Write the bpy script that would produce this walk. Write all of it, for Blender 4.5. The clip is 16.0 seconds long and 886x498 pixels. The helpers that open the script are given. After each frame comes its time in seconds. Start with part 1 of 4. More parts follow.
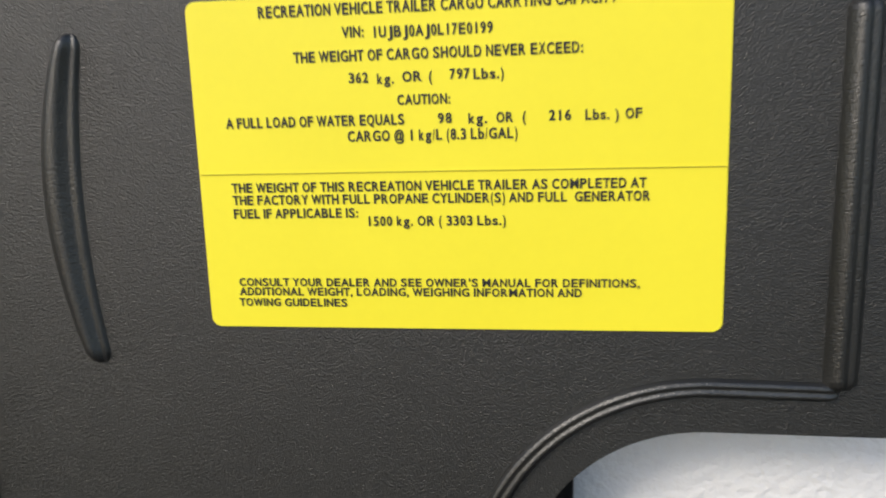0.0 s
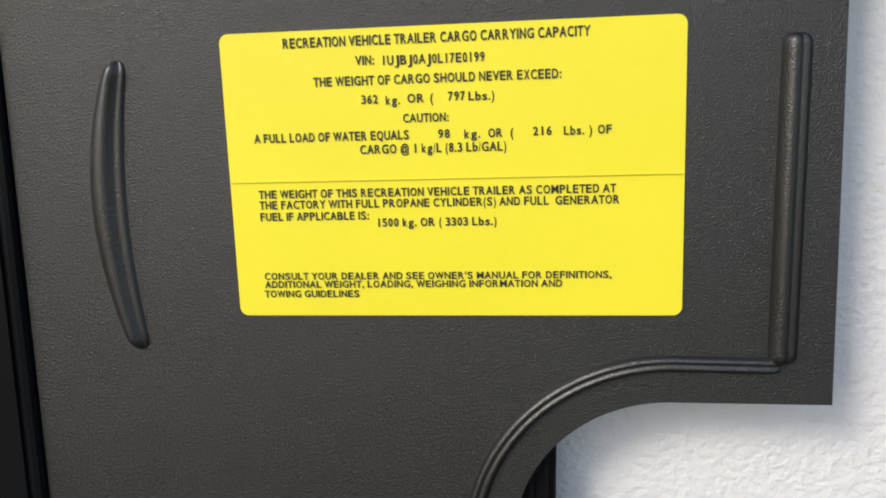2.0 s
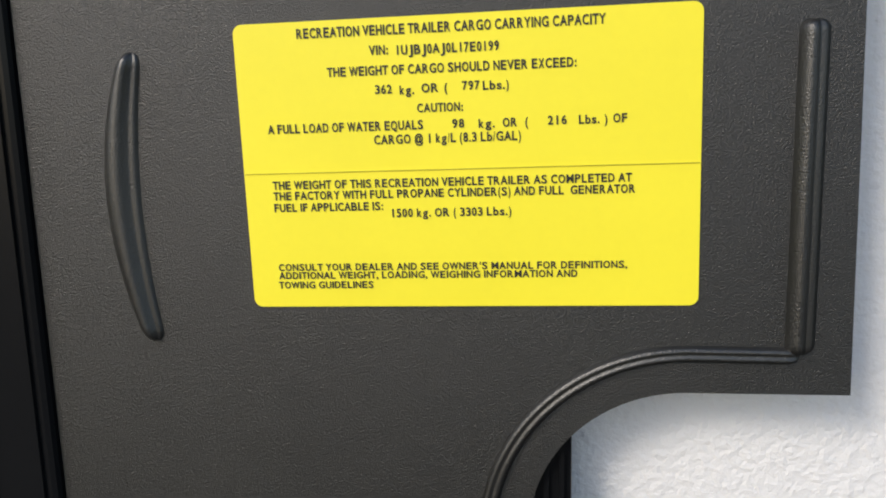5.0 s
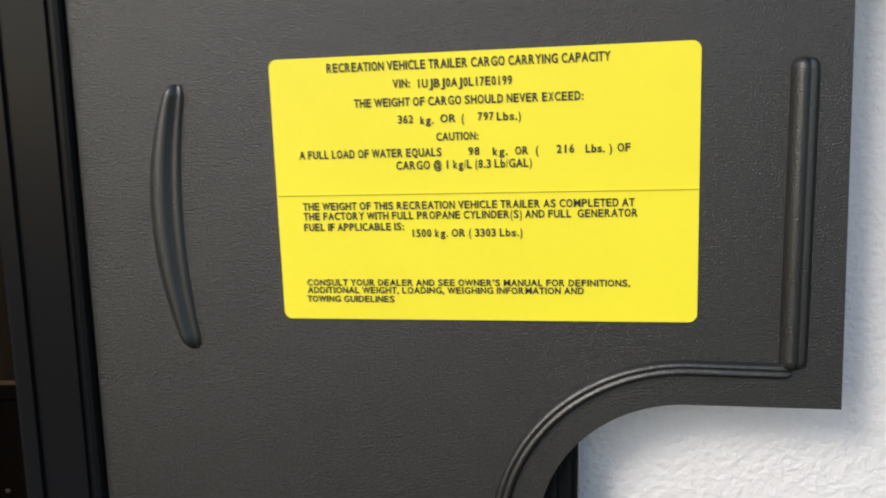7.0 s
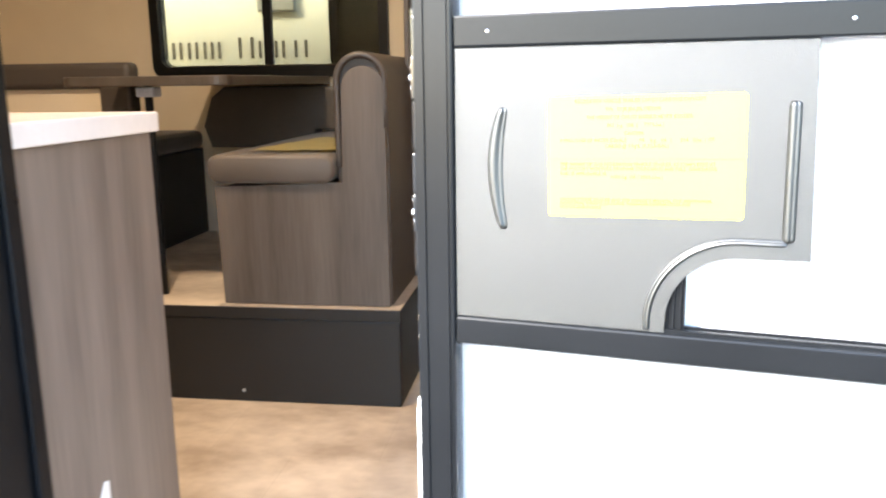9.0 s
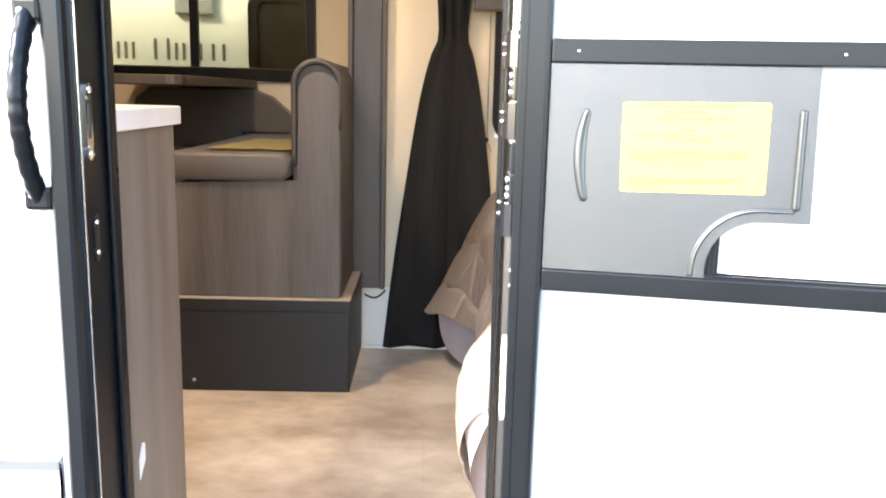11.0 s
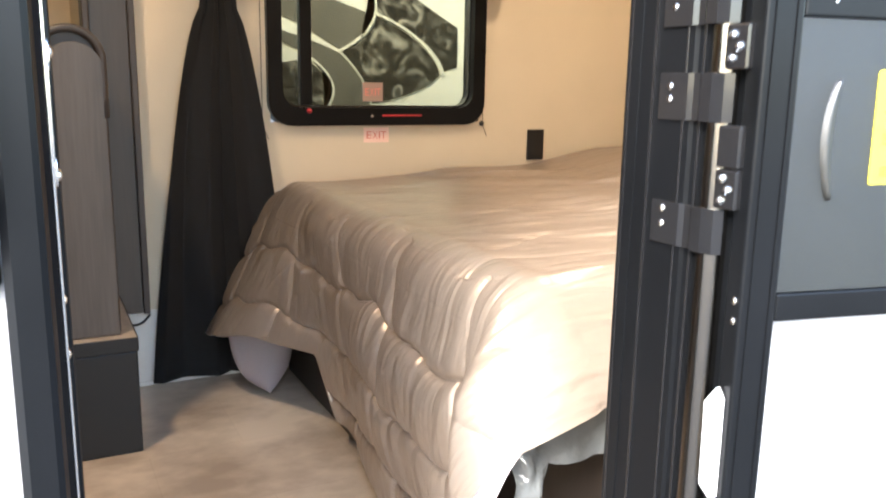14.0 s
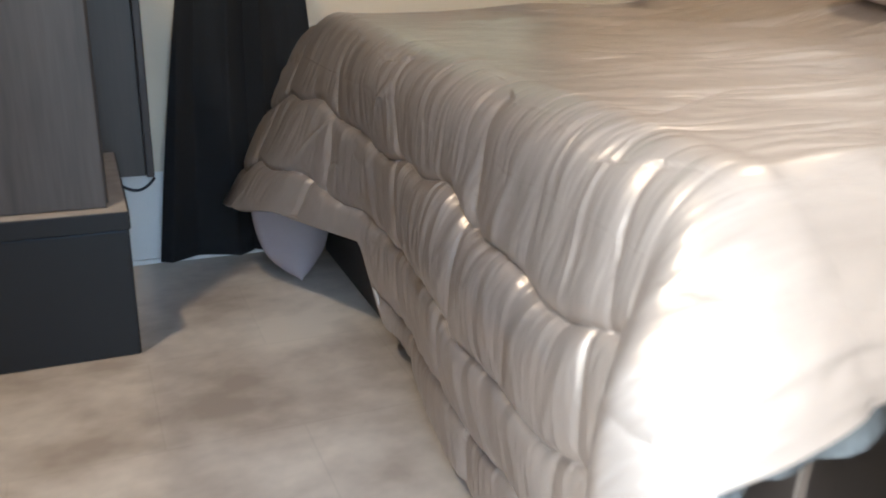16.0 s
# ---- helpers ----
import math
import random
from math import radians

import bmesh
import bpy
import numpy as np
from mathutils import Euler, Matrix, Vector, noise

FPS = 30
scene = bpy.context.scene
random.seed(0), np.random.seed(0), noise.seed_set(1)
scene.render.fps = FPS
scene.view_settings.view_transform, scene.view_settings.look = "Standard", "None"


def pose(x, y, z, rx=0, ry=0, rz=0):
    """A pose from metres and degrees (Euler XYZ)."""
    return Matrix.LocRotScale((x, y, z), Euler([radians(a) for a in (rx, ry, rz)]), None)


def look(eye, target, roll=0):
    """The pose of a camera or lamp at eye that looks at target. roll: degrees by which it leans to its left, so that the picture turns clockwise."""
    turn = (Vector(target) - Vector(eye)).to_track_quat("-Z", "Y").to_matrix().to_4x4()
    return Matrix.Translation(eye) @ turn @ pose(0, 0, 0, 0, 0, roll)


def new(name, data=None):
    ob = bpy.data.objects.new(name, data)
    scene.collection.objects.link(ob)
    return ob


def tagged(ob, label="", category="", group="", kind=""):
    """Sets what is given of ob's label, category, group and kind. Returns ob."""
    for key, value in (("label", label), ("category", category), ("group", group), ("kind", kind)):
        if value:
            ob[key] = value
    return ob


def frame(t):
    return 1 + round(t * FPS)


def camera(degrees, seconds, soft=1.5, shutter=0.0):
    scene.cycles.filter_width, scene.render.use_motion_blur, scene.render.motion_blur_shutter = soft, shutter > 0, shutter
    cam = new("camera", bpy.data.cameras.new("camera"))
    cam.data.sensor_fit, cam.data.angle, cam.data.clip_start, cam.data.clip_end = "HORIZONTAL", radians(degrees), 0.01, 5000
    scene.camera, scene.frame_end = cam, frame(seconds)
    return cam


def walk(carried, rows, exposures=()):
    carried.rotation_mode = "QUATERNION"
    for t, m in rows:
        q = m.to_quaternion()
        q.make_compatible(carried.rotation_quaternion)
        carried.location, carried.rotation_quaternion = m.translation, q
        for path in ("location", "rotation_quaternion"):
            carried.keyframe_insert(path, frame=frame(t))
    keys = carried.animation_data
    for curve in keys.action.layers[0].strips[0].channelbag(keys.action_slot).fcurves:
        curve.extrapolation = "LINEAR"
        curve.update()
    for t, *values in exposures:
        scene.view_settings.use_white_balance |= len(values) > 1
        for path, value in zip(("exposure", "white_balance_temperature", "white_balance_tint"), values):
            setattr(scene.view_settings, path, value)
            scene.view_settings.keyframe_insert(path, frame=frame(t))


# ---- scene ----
cam = camera(56.8, 16.0, 1.9, 0.5)
PATH = [
    (0, (0.034, 0.058, 1.557), (0.152, 2.015, 1.164), -0.8),
    (0.5, (0.031, 0.025, 1.566), (0.176, 1.979, 1.165), -0.9),
    (1, (0.027, 0.02, 1.56), (0.195, 1.976, 1.175), -0.9),
    (1.5, (0.026, 0.023, 1.561), (0.191, 1.978, 1.172), -0.9),
    (2, (0.026, 0.02, 1.56), (0.186, 1.979, 1.193), -0.9),
    (2.5, (0.024, 0.02, 1.558), (0.19, 1.981, 1.2), -0.9),
    (3, (0.021, 0.02, 1.557), (0.195, 1.979, 1.196), -0.7),
    (3.5, (0.023, 0.02, 1.555), (0.181, 1.981, 1.197), -0.9),
    (4, (0.02, 0.021, 1.556), (0.184, 1.981, 1.189), -1.1),
    (6.3, (0.03, 0.017, 1.558), (0.133, 1.979, 1.183), -1.2),
    (6.5, (0.028, 0.012, 1.558), (0.134, 1.978, 1.209), -1.1),
    (7, (0.027, -0.001, 1.562), (0.098, 1.97, 1.23), -0.9),
    (7.5, (0.034, -0.032, 1.566), (-0.036, 1.936, 1.214), -1.3),
    (8, (0.018, -0.086, 1.576), (-0.177, 1.868, 1.199), -1.5),
    (8.5, (0.0, -0.209, 1.59), (-0.221, 1.742, 1.21), -0.3),
    (9, (-0.014, -0.371, 1.595), (-0.294, 1.568, 1.194), -0.8),
    (9.2, (-0.008, -0.431, 1.601), (-0.308, 1.504, 1.192), -1.1),
    (11.3, (-0.286, -0.594, 1.576), (-0.191, 1.37, 1.207), 1.5),
    (11.5, (-0.314, -0.548, 1.564), (-0.199, 1.414, 1.195), 1.3),
    (12, (-0.362, -0.392, 1.566), (-0.273, 1.577, 1.223), -0.9),
    (12.5, (-0.422, -0.304, 1.57), (-0.257, 1.659, 1.225), -0.3),
    (13, (-0.565, -0.231, 1.571), (0.01, 1.65, 1.211), -0.6),
    (13.5, (-0.652, -0.186, 1.581), (0.161, 1.602, 1.201), 0.2),
    (14, (-0.67, -0.157, 1.565), (0.218, 1.591, 1.166), 1.0),
    (14.5, (-0.621, -0.054, 1.521), (0.277, 1.654, 0.992), 1.5),
    (15, (-0.563, 0.048, 1.52), (0.254, 1.755, 0.873), 1.6),
    (15.5, (-0.543, 0.122, 1.476), (0.185, 1.854, 0.791), 2.0),
    (16, (-0.527, 0.332, 1.462), (0.247, 2.024, 0.73), 2.6),
]
EXPOSURES = [
    (0, 0.45, 7000, 11), (7.0, 0.45, 7000, 11), (7.5, 0.80, 6900, 11), (8.0, 2.15, 6800, 10), (8.5, 2.95, 6700, 10), (9.0, 3.95, 6500, 9), (9.2, 3.95, 6500, 9), (11.3, 3.85, 6400, 9),
    (12.0, 3.95, 6450, 9), (12.5, 3.92, 6500, 10), (13.0, 3.9, 6500, 10), (13.5, 3.52, 6450, 10), (14.0, 3.28, 6400, 10), (14.5, 2.95, 6200, 8), (15.0, 2.85, 5900, 6), (15.5, 2.95, 5500, 4), (16.0, 3.0, 5300, 3),
]
walk(cam, [(t, look(eye, target, roll)) for t, eye, target, roll in PATH], EXPOSURES)

# ---- light ----
world = bpy.data.worlds.new("world")
scene.world = world
world.use_nodes = True
wn = world.node_tree
sky = wn.nodes.new("ShaderNodeTexSky")
sky.sky_type, sky.sun_disc = "NISHITA", False
sky.sun_elevation, sky.sun_rotation = radians(35), radians(229)
wn.links.new(sky.outputs[0], wn.nodes["Background"].inputs[0])
wn.nodes["Background"].inputs[1].default_value = 0.15
sun = new("sun", bpy.data.lights.new("sun", "SUN"))
sun.data.energy, sun.data.angle, sun.data.color = 1.5, radians(18), (1.0, 0.95, 0.88)
sun.matrix_world = look((-5.0, -4.4, 4.6), (0, 0, 0))


# ---- materials ----
def mat(name, color, rough=0.5, metal=0.0, vary=0.12, scale=3.0, fine=90.0, bump=0.1, dist=0.002, stretch=(1, 1, 1), spec=0.5, coat=0.0, sheen=0.0):
    m = bpy.data.materials.new(name)
    m.use_nodes = True
    nt = m.node_tree
    b = nt.nodes["Principled BSDF"]
    b.inputs["Metallic"].default_value = metal
    b.inputs["Specular IOR Level"].default_value = spec
    b.inputs["Coat Weight"].default_value = coat
    b.inputs["Sheen Weight"].default_value = sheen
    tc = nt.nodes.new("ShaderNodeTexCoord")
    mp = nt.nodes.new("ShaderNodeMapping")
    mp.inputs["Scale"].default_value = stretch
    nt.links.new(tc.outputs["Object"], mp.inputs[0])
    n1 = nt.nodes.new("ShaderNodeTexNoise")
    n1.inputs["Scale"].default_value, n1.inputs["Detail"].default_value = scale, 5
    n2 = nt.nodes.new("ShaderNodeTexNoise")
    n2.inputs["Scale"].default_value, n2.inputs["Detail"].default_value = fine, 3
    for n in (n1, n2):
        nt.links.new(mp.outputs[0], n.inputs["Vector"])
    add = nt.nodes.new("ShaderNodeMath")
    add.operation = "MULTIPLY_ADD"
    nt.links.new(n2.outputs["Fac"], add.inputs[0])
    add.inputs[1].default_value = 0.35
    nt.links.new(n1.outputs["Fac"], add.inputs[2])
    ramp = nt.nodes.new("ShaderNodeValToRGB")
    ramp.color_ramp.elements[0].position, ramp.color_ramp.elements[1].position = 0.42, 0.95
    ramp.color_ramp.elements[0].color = (*[c * (1 - vary) for c in color], 1)
    ramp.color_ramp.elements[1].color = (*[min(1, c * (1 + vary)) for c in color], 1)
    nt.links.new(add.outputs[0], ramp.inputs[0])
    nt.links.new(ramp.outputs[0], b.inputs["Base Color"])
    rr = nt.nodes.new("ShaderNodeMapRange")
    rr.inputs["To Min"].default_value, rr.inputs["To Max"].default_value = max(0.02, rough - 0.07), min(1, rough + 0.07)
    nt.links.new(n1.outputs["Fac"], rr.inputs["Value"])
    nt.links.new(rr.outputs[0], b.inputs["Roughness"])
    bp = nt.nodes.new("ShaderNodeBump")
    bp.inputs["Strength"].default_value, bp.inputs["Distance"].default_value = bump, dist
    nt.links.new(n2.outputs["Fac"], bp.inputs["Height"])
    nt.links.new(bp.outputs[0], b.inputs["Normal"])
    return m


def wood(name, dark, light, axis="z", rough=0.45):
    st = {"z": (9, 9, 0.55), "x": (0.55, 9, 9), "y": (9, 0.55, 9)}[axis]
    m = mat(name, dark, rough, 0, 0.2, 1.6, 14, 0.12, 0.0006, st)
    nt = m.node_tree
    ramp = [n for n in nt.nodes if n.bl_idname == "ShaderNodeValToRGB"][0]
    e = ramp.color_ramp.elements
    e[0].position, e[1].position = 0.36, 0.92
    e[0].color, e[1].color = (*dark, 1), (*light, 1)
    mid = e.new(0.6)
    mid.color = (*[(a * 0.55 + b * 0.45) for a, b in zip(dark, light)], 1)
    return m


def glass(name, color, fac):
    m = bpy.data.materials.new(name)
    m.use_nodes = True
    nt = m.node_tree
    nt.nodes.clear()
    out = nt.nodes.new("ShaderNodeOutputMaterial")
    tr = nt.nodes.new("ShaderNodeBsdfTransparent")
    tr.inputs[0].default_value = (*color, 1)
    gl = nt.nodes.new("ShaderNodeBsdfGlossy")
    gl.inputs["Roughness"].default_value = 0.03
    fr = nt.nodes.new("ShaderNodeFresnel")
    fr.inputs[0].default_value = 1.45
    mul = nt.nodes.new("ShaderNodeMath")
    mul.operation = "MULTIPLY"
    mul.inputs[1].default_value = fac
    mix = nt.nodes.new("ShaderNodeMixShader")
    nt.links.new(fr.outputs[0], mul.inputs[0])
    nt.links.new(mul.outputs[0], mix.inputs[0])
    nt.links.new(tr.outputs[0], mix.inputs[1])
    nt.links.new(gl.outputs[0], mix.inputs[2])
    nt.links.new(mix.outputs[0], out.inputs[0])
    return m


def mesh_cloth(name):
    """Fly screen: dark threads with open squares between them."""
    m = mat(name, (0.25, 0.25, 0.26), 0.6)
    nt = m.node_tree
    b = nt.nodes["Principled BSDF"]
    tc = nt.nodes.new("ShaderNodeTexCoord")
    waves = []
    for ax in ("X", "Z"):
        w = nt.nodes.new("ShaderNodeTexWave")
        w.bands_direction = ax
        w.inputs["Scale"].default_value = 210
        nt.links.new(tc.outputs["Object"], w.inputs["Vector"])
        waves.append(w)
    mx = nt.nodes.new("ShaderNodeMath")
    mx.operation = "MAXIMUM"
    nt.links.new(waves[0].outputs["Fac"], mx.inputs[0])
    nt.links.new(waves[1].outputs["Fac"], mx.inputs[1])
    gt = nt.nodes.new("ShaderNodeMath")
    gt.operation = "GREATER_THAN"
    gt.inputs[1].default_value = 0.94
    nt.links.new(mx.outputs[0], gt.inputs[0])
    nt.links.new(gt.outputs[0], b.inputs["Alpha"])
    return m


def floor_vinyl(name):
    m = mat(name, (0.40, 0.32, 0.25), 0.42, 0, 0.28, 2.8, 16, 0.06, 0.0008, (1, 1.35, 1))
    nt = m.node_tree
    b = nt.nodes["Principled BSDF"]
    ramp = [n for n in nt.nodes if n.bl_idname == "ShaderNodeValToRGB"][0]
    e = ramp.color_ramp.elements
    e[0].color, e[1].color = (0.37, 0.295, 0.22, 1), (0.68, 0.585, 0.46, 1)
    e[0].position, e[1].position = 0.5, 0.85
    tc = nt.nodes.new("ShaderNodeTexCoord")
    br = nt.nodes.new("ShaderNodeTexBrick")
    br.inputs["Scale"].default_value = 1.0
    br.inputs["Brick Width"].default_value, br.inputs["Row Height"].default_value = 0.46, 0.305
    br.inputs["Mortar Size"].default_value, br.inputs["Mortar Smooth"].default_value = 0.0025, 0.6
    br.inputs["Color1"].default_value, br.inputs["Color2"].default_value = (0.86, 0.86, 0.86, 1), (1, 1, 1, 1)
    br.inputs["Mortar"].default_value = (0.84, 0.83, 0.82, 1)
    nt.links.new(tc.outputs["Object"], br.inputs["Vector"])
    mx = nt.nodes.new("ShaderNodeMix")
    mx.data_type, mx.blend_type = "RGBA", "MULTIPLY"
    mx.inputs[0].default_value = 0.5
    nt.links.new(ramp.outputs[0], mx.inputs[6])
    nt.links.new(br.outputs[0], mx.inputs[7])
    nt.links.new(mx.outputs[2], b.inputs["Base Color"])
    return m


def smoke_print(name):
    """Dark vinyl print with pale marbled wisps."""
    m = mat(name, (0.05, 0.05, 0.048), 0.3, 0, 0.3, 3, 30, 0.02, 0.001)
    nt = m.node_tree
    n = nt.nodes.new("ShaderNodeTexNoise")
    n.inputs["Scale"].default_value, n.inputs["Detail"].default_value, n.inputs["Distortion"].default_value = 9, 4, 2.2
    tc = nt.nodes.new("ShaderNodeTexCoord")
    nt.links.new(tc.outputs["Object"], n.inputs["Vector"])
    r = nt.nodes.new("ShaderNodeValToRGB")
    e = r.color_ramp.elements
    e[0].position, e[0].color = 0.47, (0.022, 0.021, 0.020, 1)
    e[1].position, e[1].color = 0.72, (0.36, 0.35, 0.33, 1)
    mid = e.new(0.57)
    mid.color = (0.085, 0.082, 0.078, 1)
    nt.links.new(n.outputs["Fac"], r.inputs[0])
    nt.links.new(r.outputs[0], nt.nodes["Principled BSDF"].inputs["Base Color"])
    return m


def satin(name):
    """Woven satin with fine gathers that run along the cloth's first direction."""
    m = mat(name, (0.38, 0.317, 0.266), 0.36, 0.5, 0.07, 5, 30, 0.0, 0.002)
    nt = m.node_tree
    uv = nt.nodes.new("ShaderNodeTexCoord")
    last = None
    for sx, sy, strength, dist in ((6, 24, 0.8, 0.013), (14, 90, 0.35, 0.0035)):
        mp = nt.nodes.new("ShaderNodeMapping")
        mp.inputs["Scale"].default_value = (sx, sy, 1)
        nt.links.new(uv.outputs["UV"], mp.inputs[0])
        n = nt.nodes.new("ShaderNodeTexNoise")
        n.inputs["Scale"].default_value, n.inputs["Detail"].default_value, n.inputs["Distortion"].default_value = 1.0, 2.5, 0.4
        nt.links.new(mp.outputs[0], n.inputs["Vector"])
        bp = nt.nodes.new("ShaderNodeBump")
        bp.inputs["Strength"].default_value, bp.inputs["Distance"].default_value = strength, dist
        nt.links.new(n.outputs["Fac"], bp.inputs["Height"])
        if last:
            nt.links.new(last.outputs[0], bp.inputs["Normal"])
        last = bp
    nt.links.new(last.outputs[0], nt.nodes["Principled BSDF"].inputs["Normal"])
    return m


M_PANEL = mat("black_pebbled_plastic", (0.0070, 0.0070, 0.0054), 0.34, 0, 0.25, 8, 2200, 1.0, 0.00042, spec=0.85)
M_RIB = mat("moulded_black_plastic", (0.010, 0.010, 0.0085), 0.32, 0, 0.15, 8, 1500, 0.6, 0.0004, spec=1.0)
M_FRAME = mat("black_aluminium", (0.0052, 0.0057, 0.0066), 0.30, 0, 0.25, 6, 300, 0.05, 0.0003, spec=0.18)
M_FRAMEGLOSS = mat("polished_black_aluminium", (0.012, 0.012, 0.013), 0.16, 0, 0.1, 6, 120, 0.03, 0.0004, spec=0.5, coat=0.15)
M_BARREL = mat("brushed_bronze_aluminium", (0.22, 0.205, 0.185), 0.22, 1.0, 0.12, 4, 200, 0.05, 0.0003, (8, 8, 0.3))
M_STEEL = mat("bright_steel", (0.75, 0.75, 0.74), 0.16, 1.0, 0.05)
M_FRP = mat("white_pebbled_door_skin", (0.80, 0.80, 0.81), 0.36, 0, 0.02, 5, 310, 0.6, 0.0019)
M_SIDING = mat("white_gelcoat_siding", (0.80, 0.80, 0.79), 0.25, 0, 0.03, 2, 60, 0.02, 0.001)
M_YELLOW = mat("yellow_sticker_paper", (0.90, 0.79, 0.035), 0.5, 0, 0.03, 20, 300, 0.04, 0.0003)
M_INK = mat("black_ink", (0.02, 0.02, 0.018), 0.6, 0, 0.1)
M_WHITE = mat("white_plastic", (0.8, 0.8, 0.8), 0.4, 0, 0.03)
M_SCREEN = mesh_cloth("fly_screen_threads")
M_WALL = mat("cream_wall_board", (0.63, 0.53, 0.385), 0.6, 0, 0.05, 4, 240, 0.08, 0.0006)
M_WALLW = mat("off_white_wall_board", (0.72, 0.68, 0.62), 0.6, 0, 0.04, 4, 200, 0.05, 0.0006)
M_CEIL = mat("white_ceiling_board", (0.78, 0.76, 0.72), 0.6, 0, 0.03)
M_FLOOR = floor_vinyl("stone_print_vinyl")
M_WOOD = wood("grey_brown_wood_laminate", (0.046, 0.035, 0.028), (0.128, 0.104, 0.086))
# kitchen copy of the laminate, lightened for daylight from the doorway
M_WOODLIT = wood("daylit_wood_laminate", (0.105, 0.083, 0.070), (0.225, 0.188, 0.162))
M_TRIM = wood("dark_brown_trim_laminate", (0.032, 0.025, 0.020), (0.068, 0.054, 0.044))
M_TOP = mat("white_marbled_worktop", (0.78, 0.74, 0.72), 0.25, 0, 0.06, 7, 80, 0.02, 0.0005)
M_SKIRT = mat("charcoal_vinyl", (0.0155, 0.0145, 0.014), 0.5, 0, 0.15, 5, 350, 0.2, 0.0006, spec=0.35)
M_TAN = mat("tan_edge_board", (0.33, 0.28, 0.23), 0.6, 0, 0.2, 30, 200, 0.2, 0.001)
M_CUSH = mat("taupe_upholstery", (0.078, 0.063, 0.051), 0.55, 0, 0.15, 6, 500, 0.3, 0.0006, sheen=0.15)
M_CUSHD = mat("dark_brown_upholstery", (0.05, 0.041, 0.036), 0.5, 0, 0.15, 6, 500, 0.3, 0.0006)
M_CURT = mat("black_curtain_cloth", (0.019, 0.019, 0.020), 0.8, 0, 0.2, 10, 700, 0.4, 0.0006, sheen=0.05)
M_PAPER = mat("yellow_protective_paper", (0.48, 0.40, 0.17), 0.6, 0, 0.1, 12, 60, 0.2, 0.002)
M_SATIN = satin("taupe_satin")
M_LINING = mat("pale_pink_lining", (0.62, 0.53, 0.53), 0.7, 0, 0.04, 8, 120, 0.15, 0.001)
M_DARKWOOD = wood("near_black_bed_laminate", (0.010, 0.008, 0.007), (0.028, 0.022, 0.018))
M_PLASTIC = mat("grey_plastic_wrap", (0.10, 0.108, 0.112), 0.2, 0, 0.3, 14, 40, 0.6, 0.006)
M_RED = mat("red_plastic", (0.42, 0.03, 0.035), 0.35, 0, 0.05)
M_EXIT = mat("pale_salmon_sticker", (0.86, 0.60, 0.50), 0.5, 0, 0.04)
# darker copy of the salmon sticker, for the shade at the window pane
M_EXITSHADE = mat("shaded_salmon_film", (0.36, 0.24, 0.19), 0.4, 0, 0.05)
M_EXITRED = mat("red_ink", (0.70, 0.22, 0.17), 0.5, 0, 0.05)
M_OUT = mat("black_outlet_plastic", (0.012, 0.012, 0.013), 0.4)
M_RUBBER = mat("grey_weather_seal", (0.30, 0.30, 0.31), 0.6, 0, 0.2, 20, 120, 0.3, 0.001)
M_GLASS = glass("tinted_window_glass", (0.56, 0.55, 0.44), 0.5)
M_ASPHALT = mat("lot_asphalt", (0.075, 0.073, 0.07), 0.85, 0, 0.2, 0.6, 60, 0.5, 0.006)
M_DECALD = mat("black_vinyl_decal", (0.035, 0.033, 0.032), 0.3, 0, 0.1, 3, 30, 0.02, 0.001)
M_DECALG = mat("grey_vinyl_decal", (0.13, 0.125, 0.12), 0.3, 0, 0.1, 3, 30, 0.02, 0.001)
M_DECALW = mat("white_vinyl_decal", (0.75, 0.74, 0.70), 0.3, 0, 0.04)
M_SMOKE = smoke_print("smoky_print_decal")
M_LETTER = mat("grey_letter_vinyl", (0.16, 0.15, 0.14), 0.4)
M_DARKGLASS = mat("dark_window_pane", (0.014, 0.015, 0.014), 0.12, 0, 0.1, spec=0.3)
M_LAMP = mat("glowing_diffuser", (0.9, 0.85, 0.75), 0.5)
M_LAMP.node_tree.nodes["Principled BSDF"].inputs["Emission Color"].default_value = (1.0, 0.76, 0.52, 1)
M_LAMP.node_tree.nodes["Principled BSDF"].inputs["Emission Strength"].default_value = 8.0
M_PILLOW = mat("cream_pillow_cotton", (0.66, 0.56, 0.46), 0.8, 0, 0.05, 6, 300, 0.2, 0.001)

# ---- building helpers ----
PLACE = {}


def finish(name, bm, material, smooth=False):
    me = bpy.data.meshes.new(name)
    bmesh.ops.recalc_face_normals(bm, faces=bm.faces)
    bm.to_mesh(me)
    bm.free()
    me.materials.append(material)
    if smooth:
        for p in me.polygons:
            p.use_smooth = True
    return me


def thing(name, x, y, z, label, category, group="", m=None):
    ob = new(name)
    ob.empty_display_size = 0.05
    PLACE[ob] = m if m is not None else Matrix.Translation((x, y, z))
    ob.matrix_world = PLACE[ob]
    return tagged(ob, label, category, group)


def part(name, bm, material, parent, label="", smooth=False, local=False):
    """Links a bmesh, given in the place's metres (or the parent's own, with local), as one mesh under parent."""
    if not local:
        bm.transform(PLACE[parent].inverted())
    ob = new(name, finish(name, bm, material, smooth))
    ob.parent = parent
    PLACE[ob] = PLACE[parent]
    return tagged(ob, label)


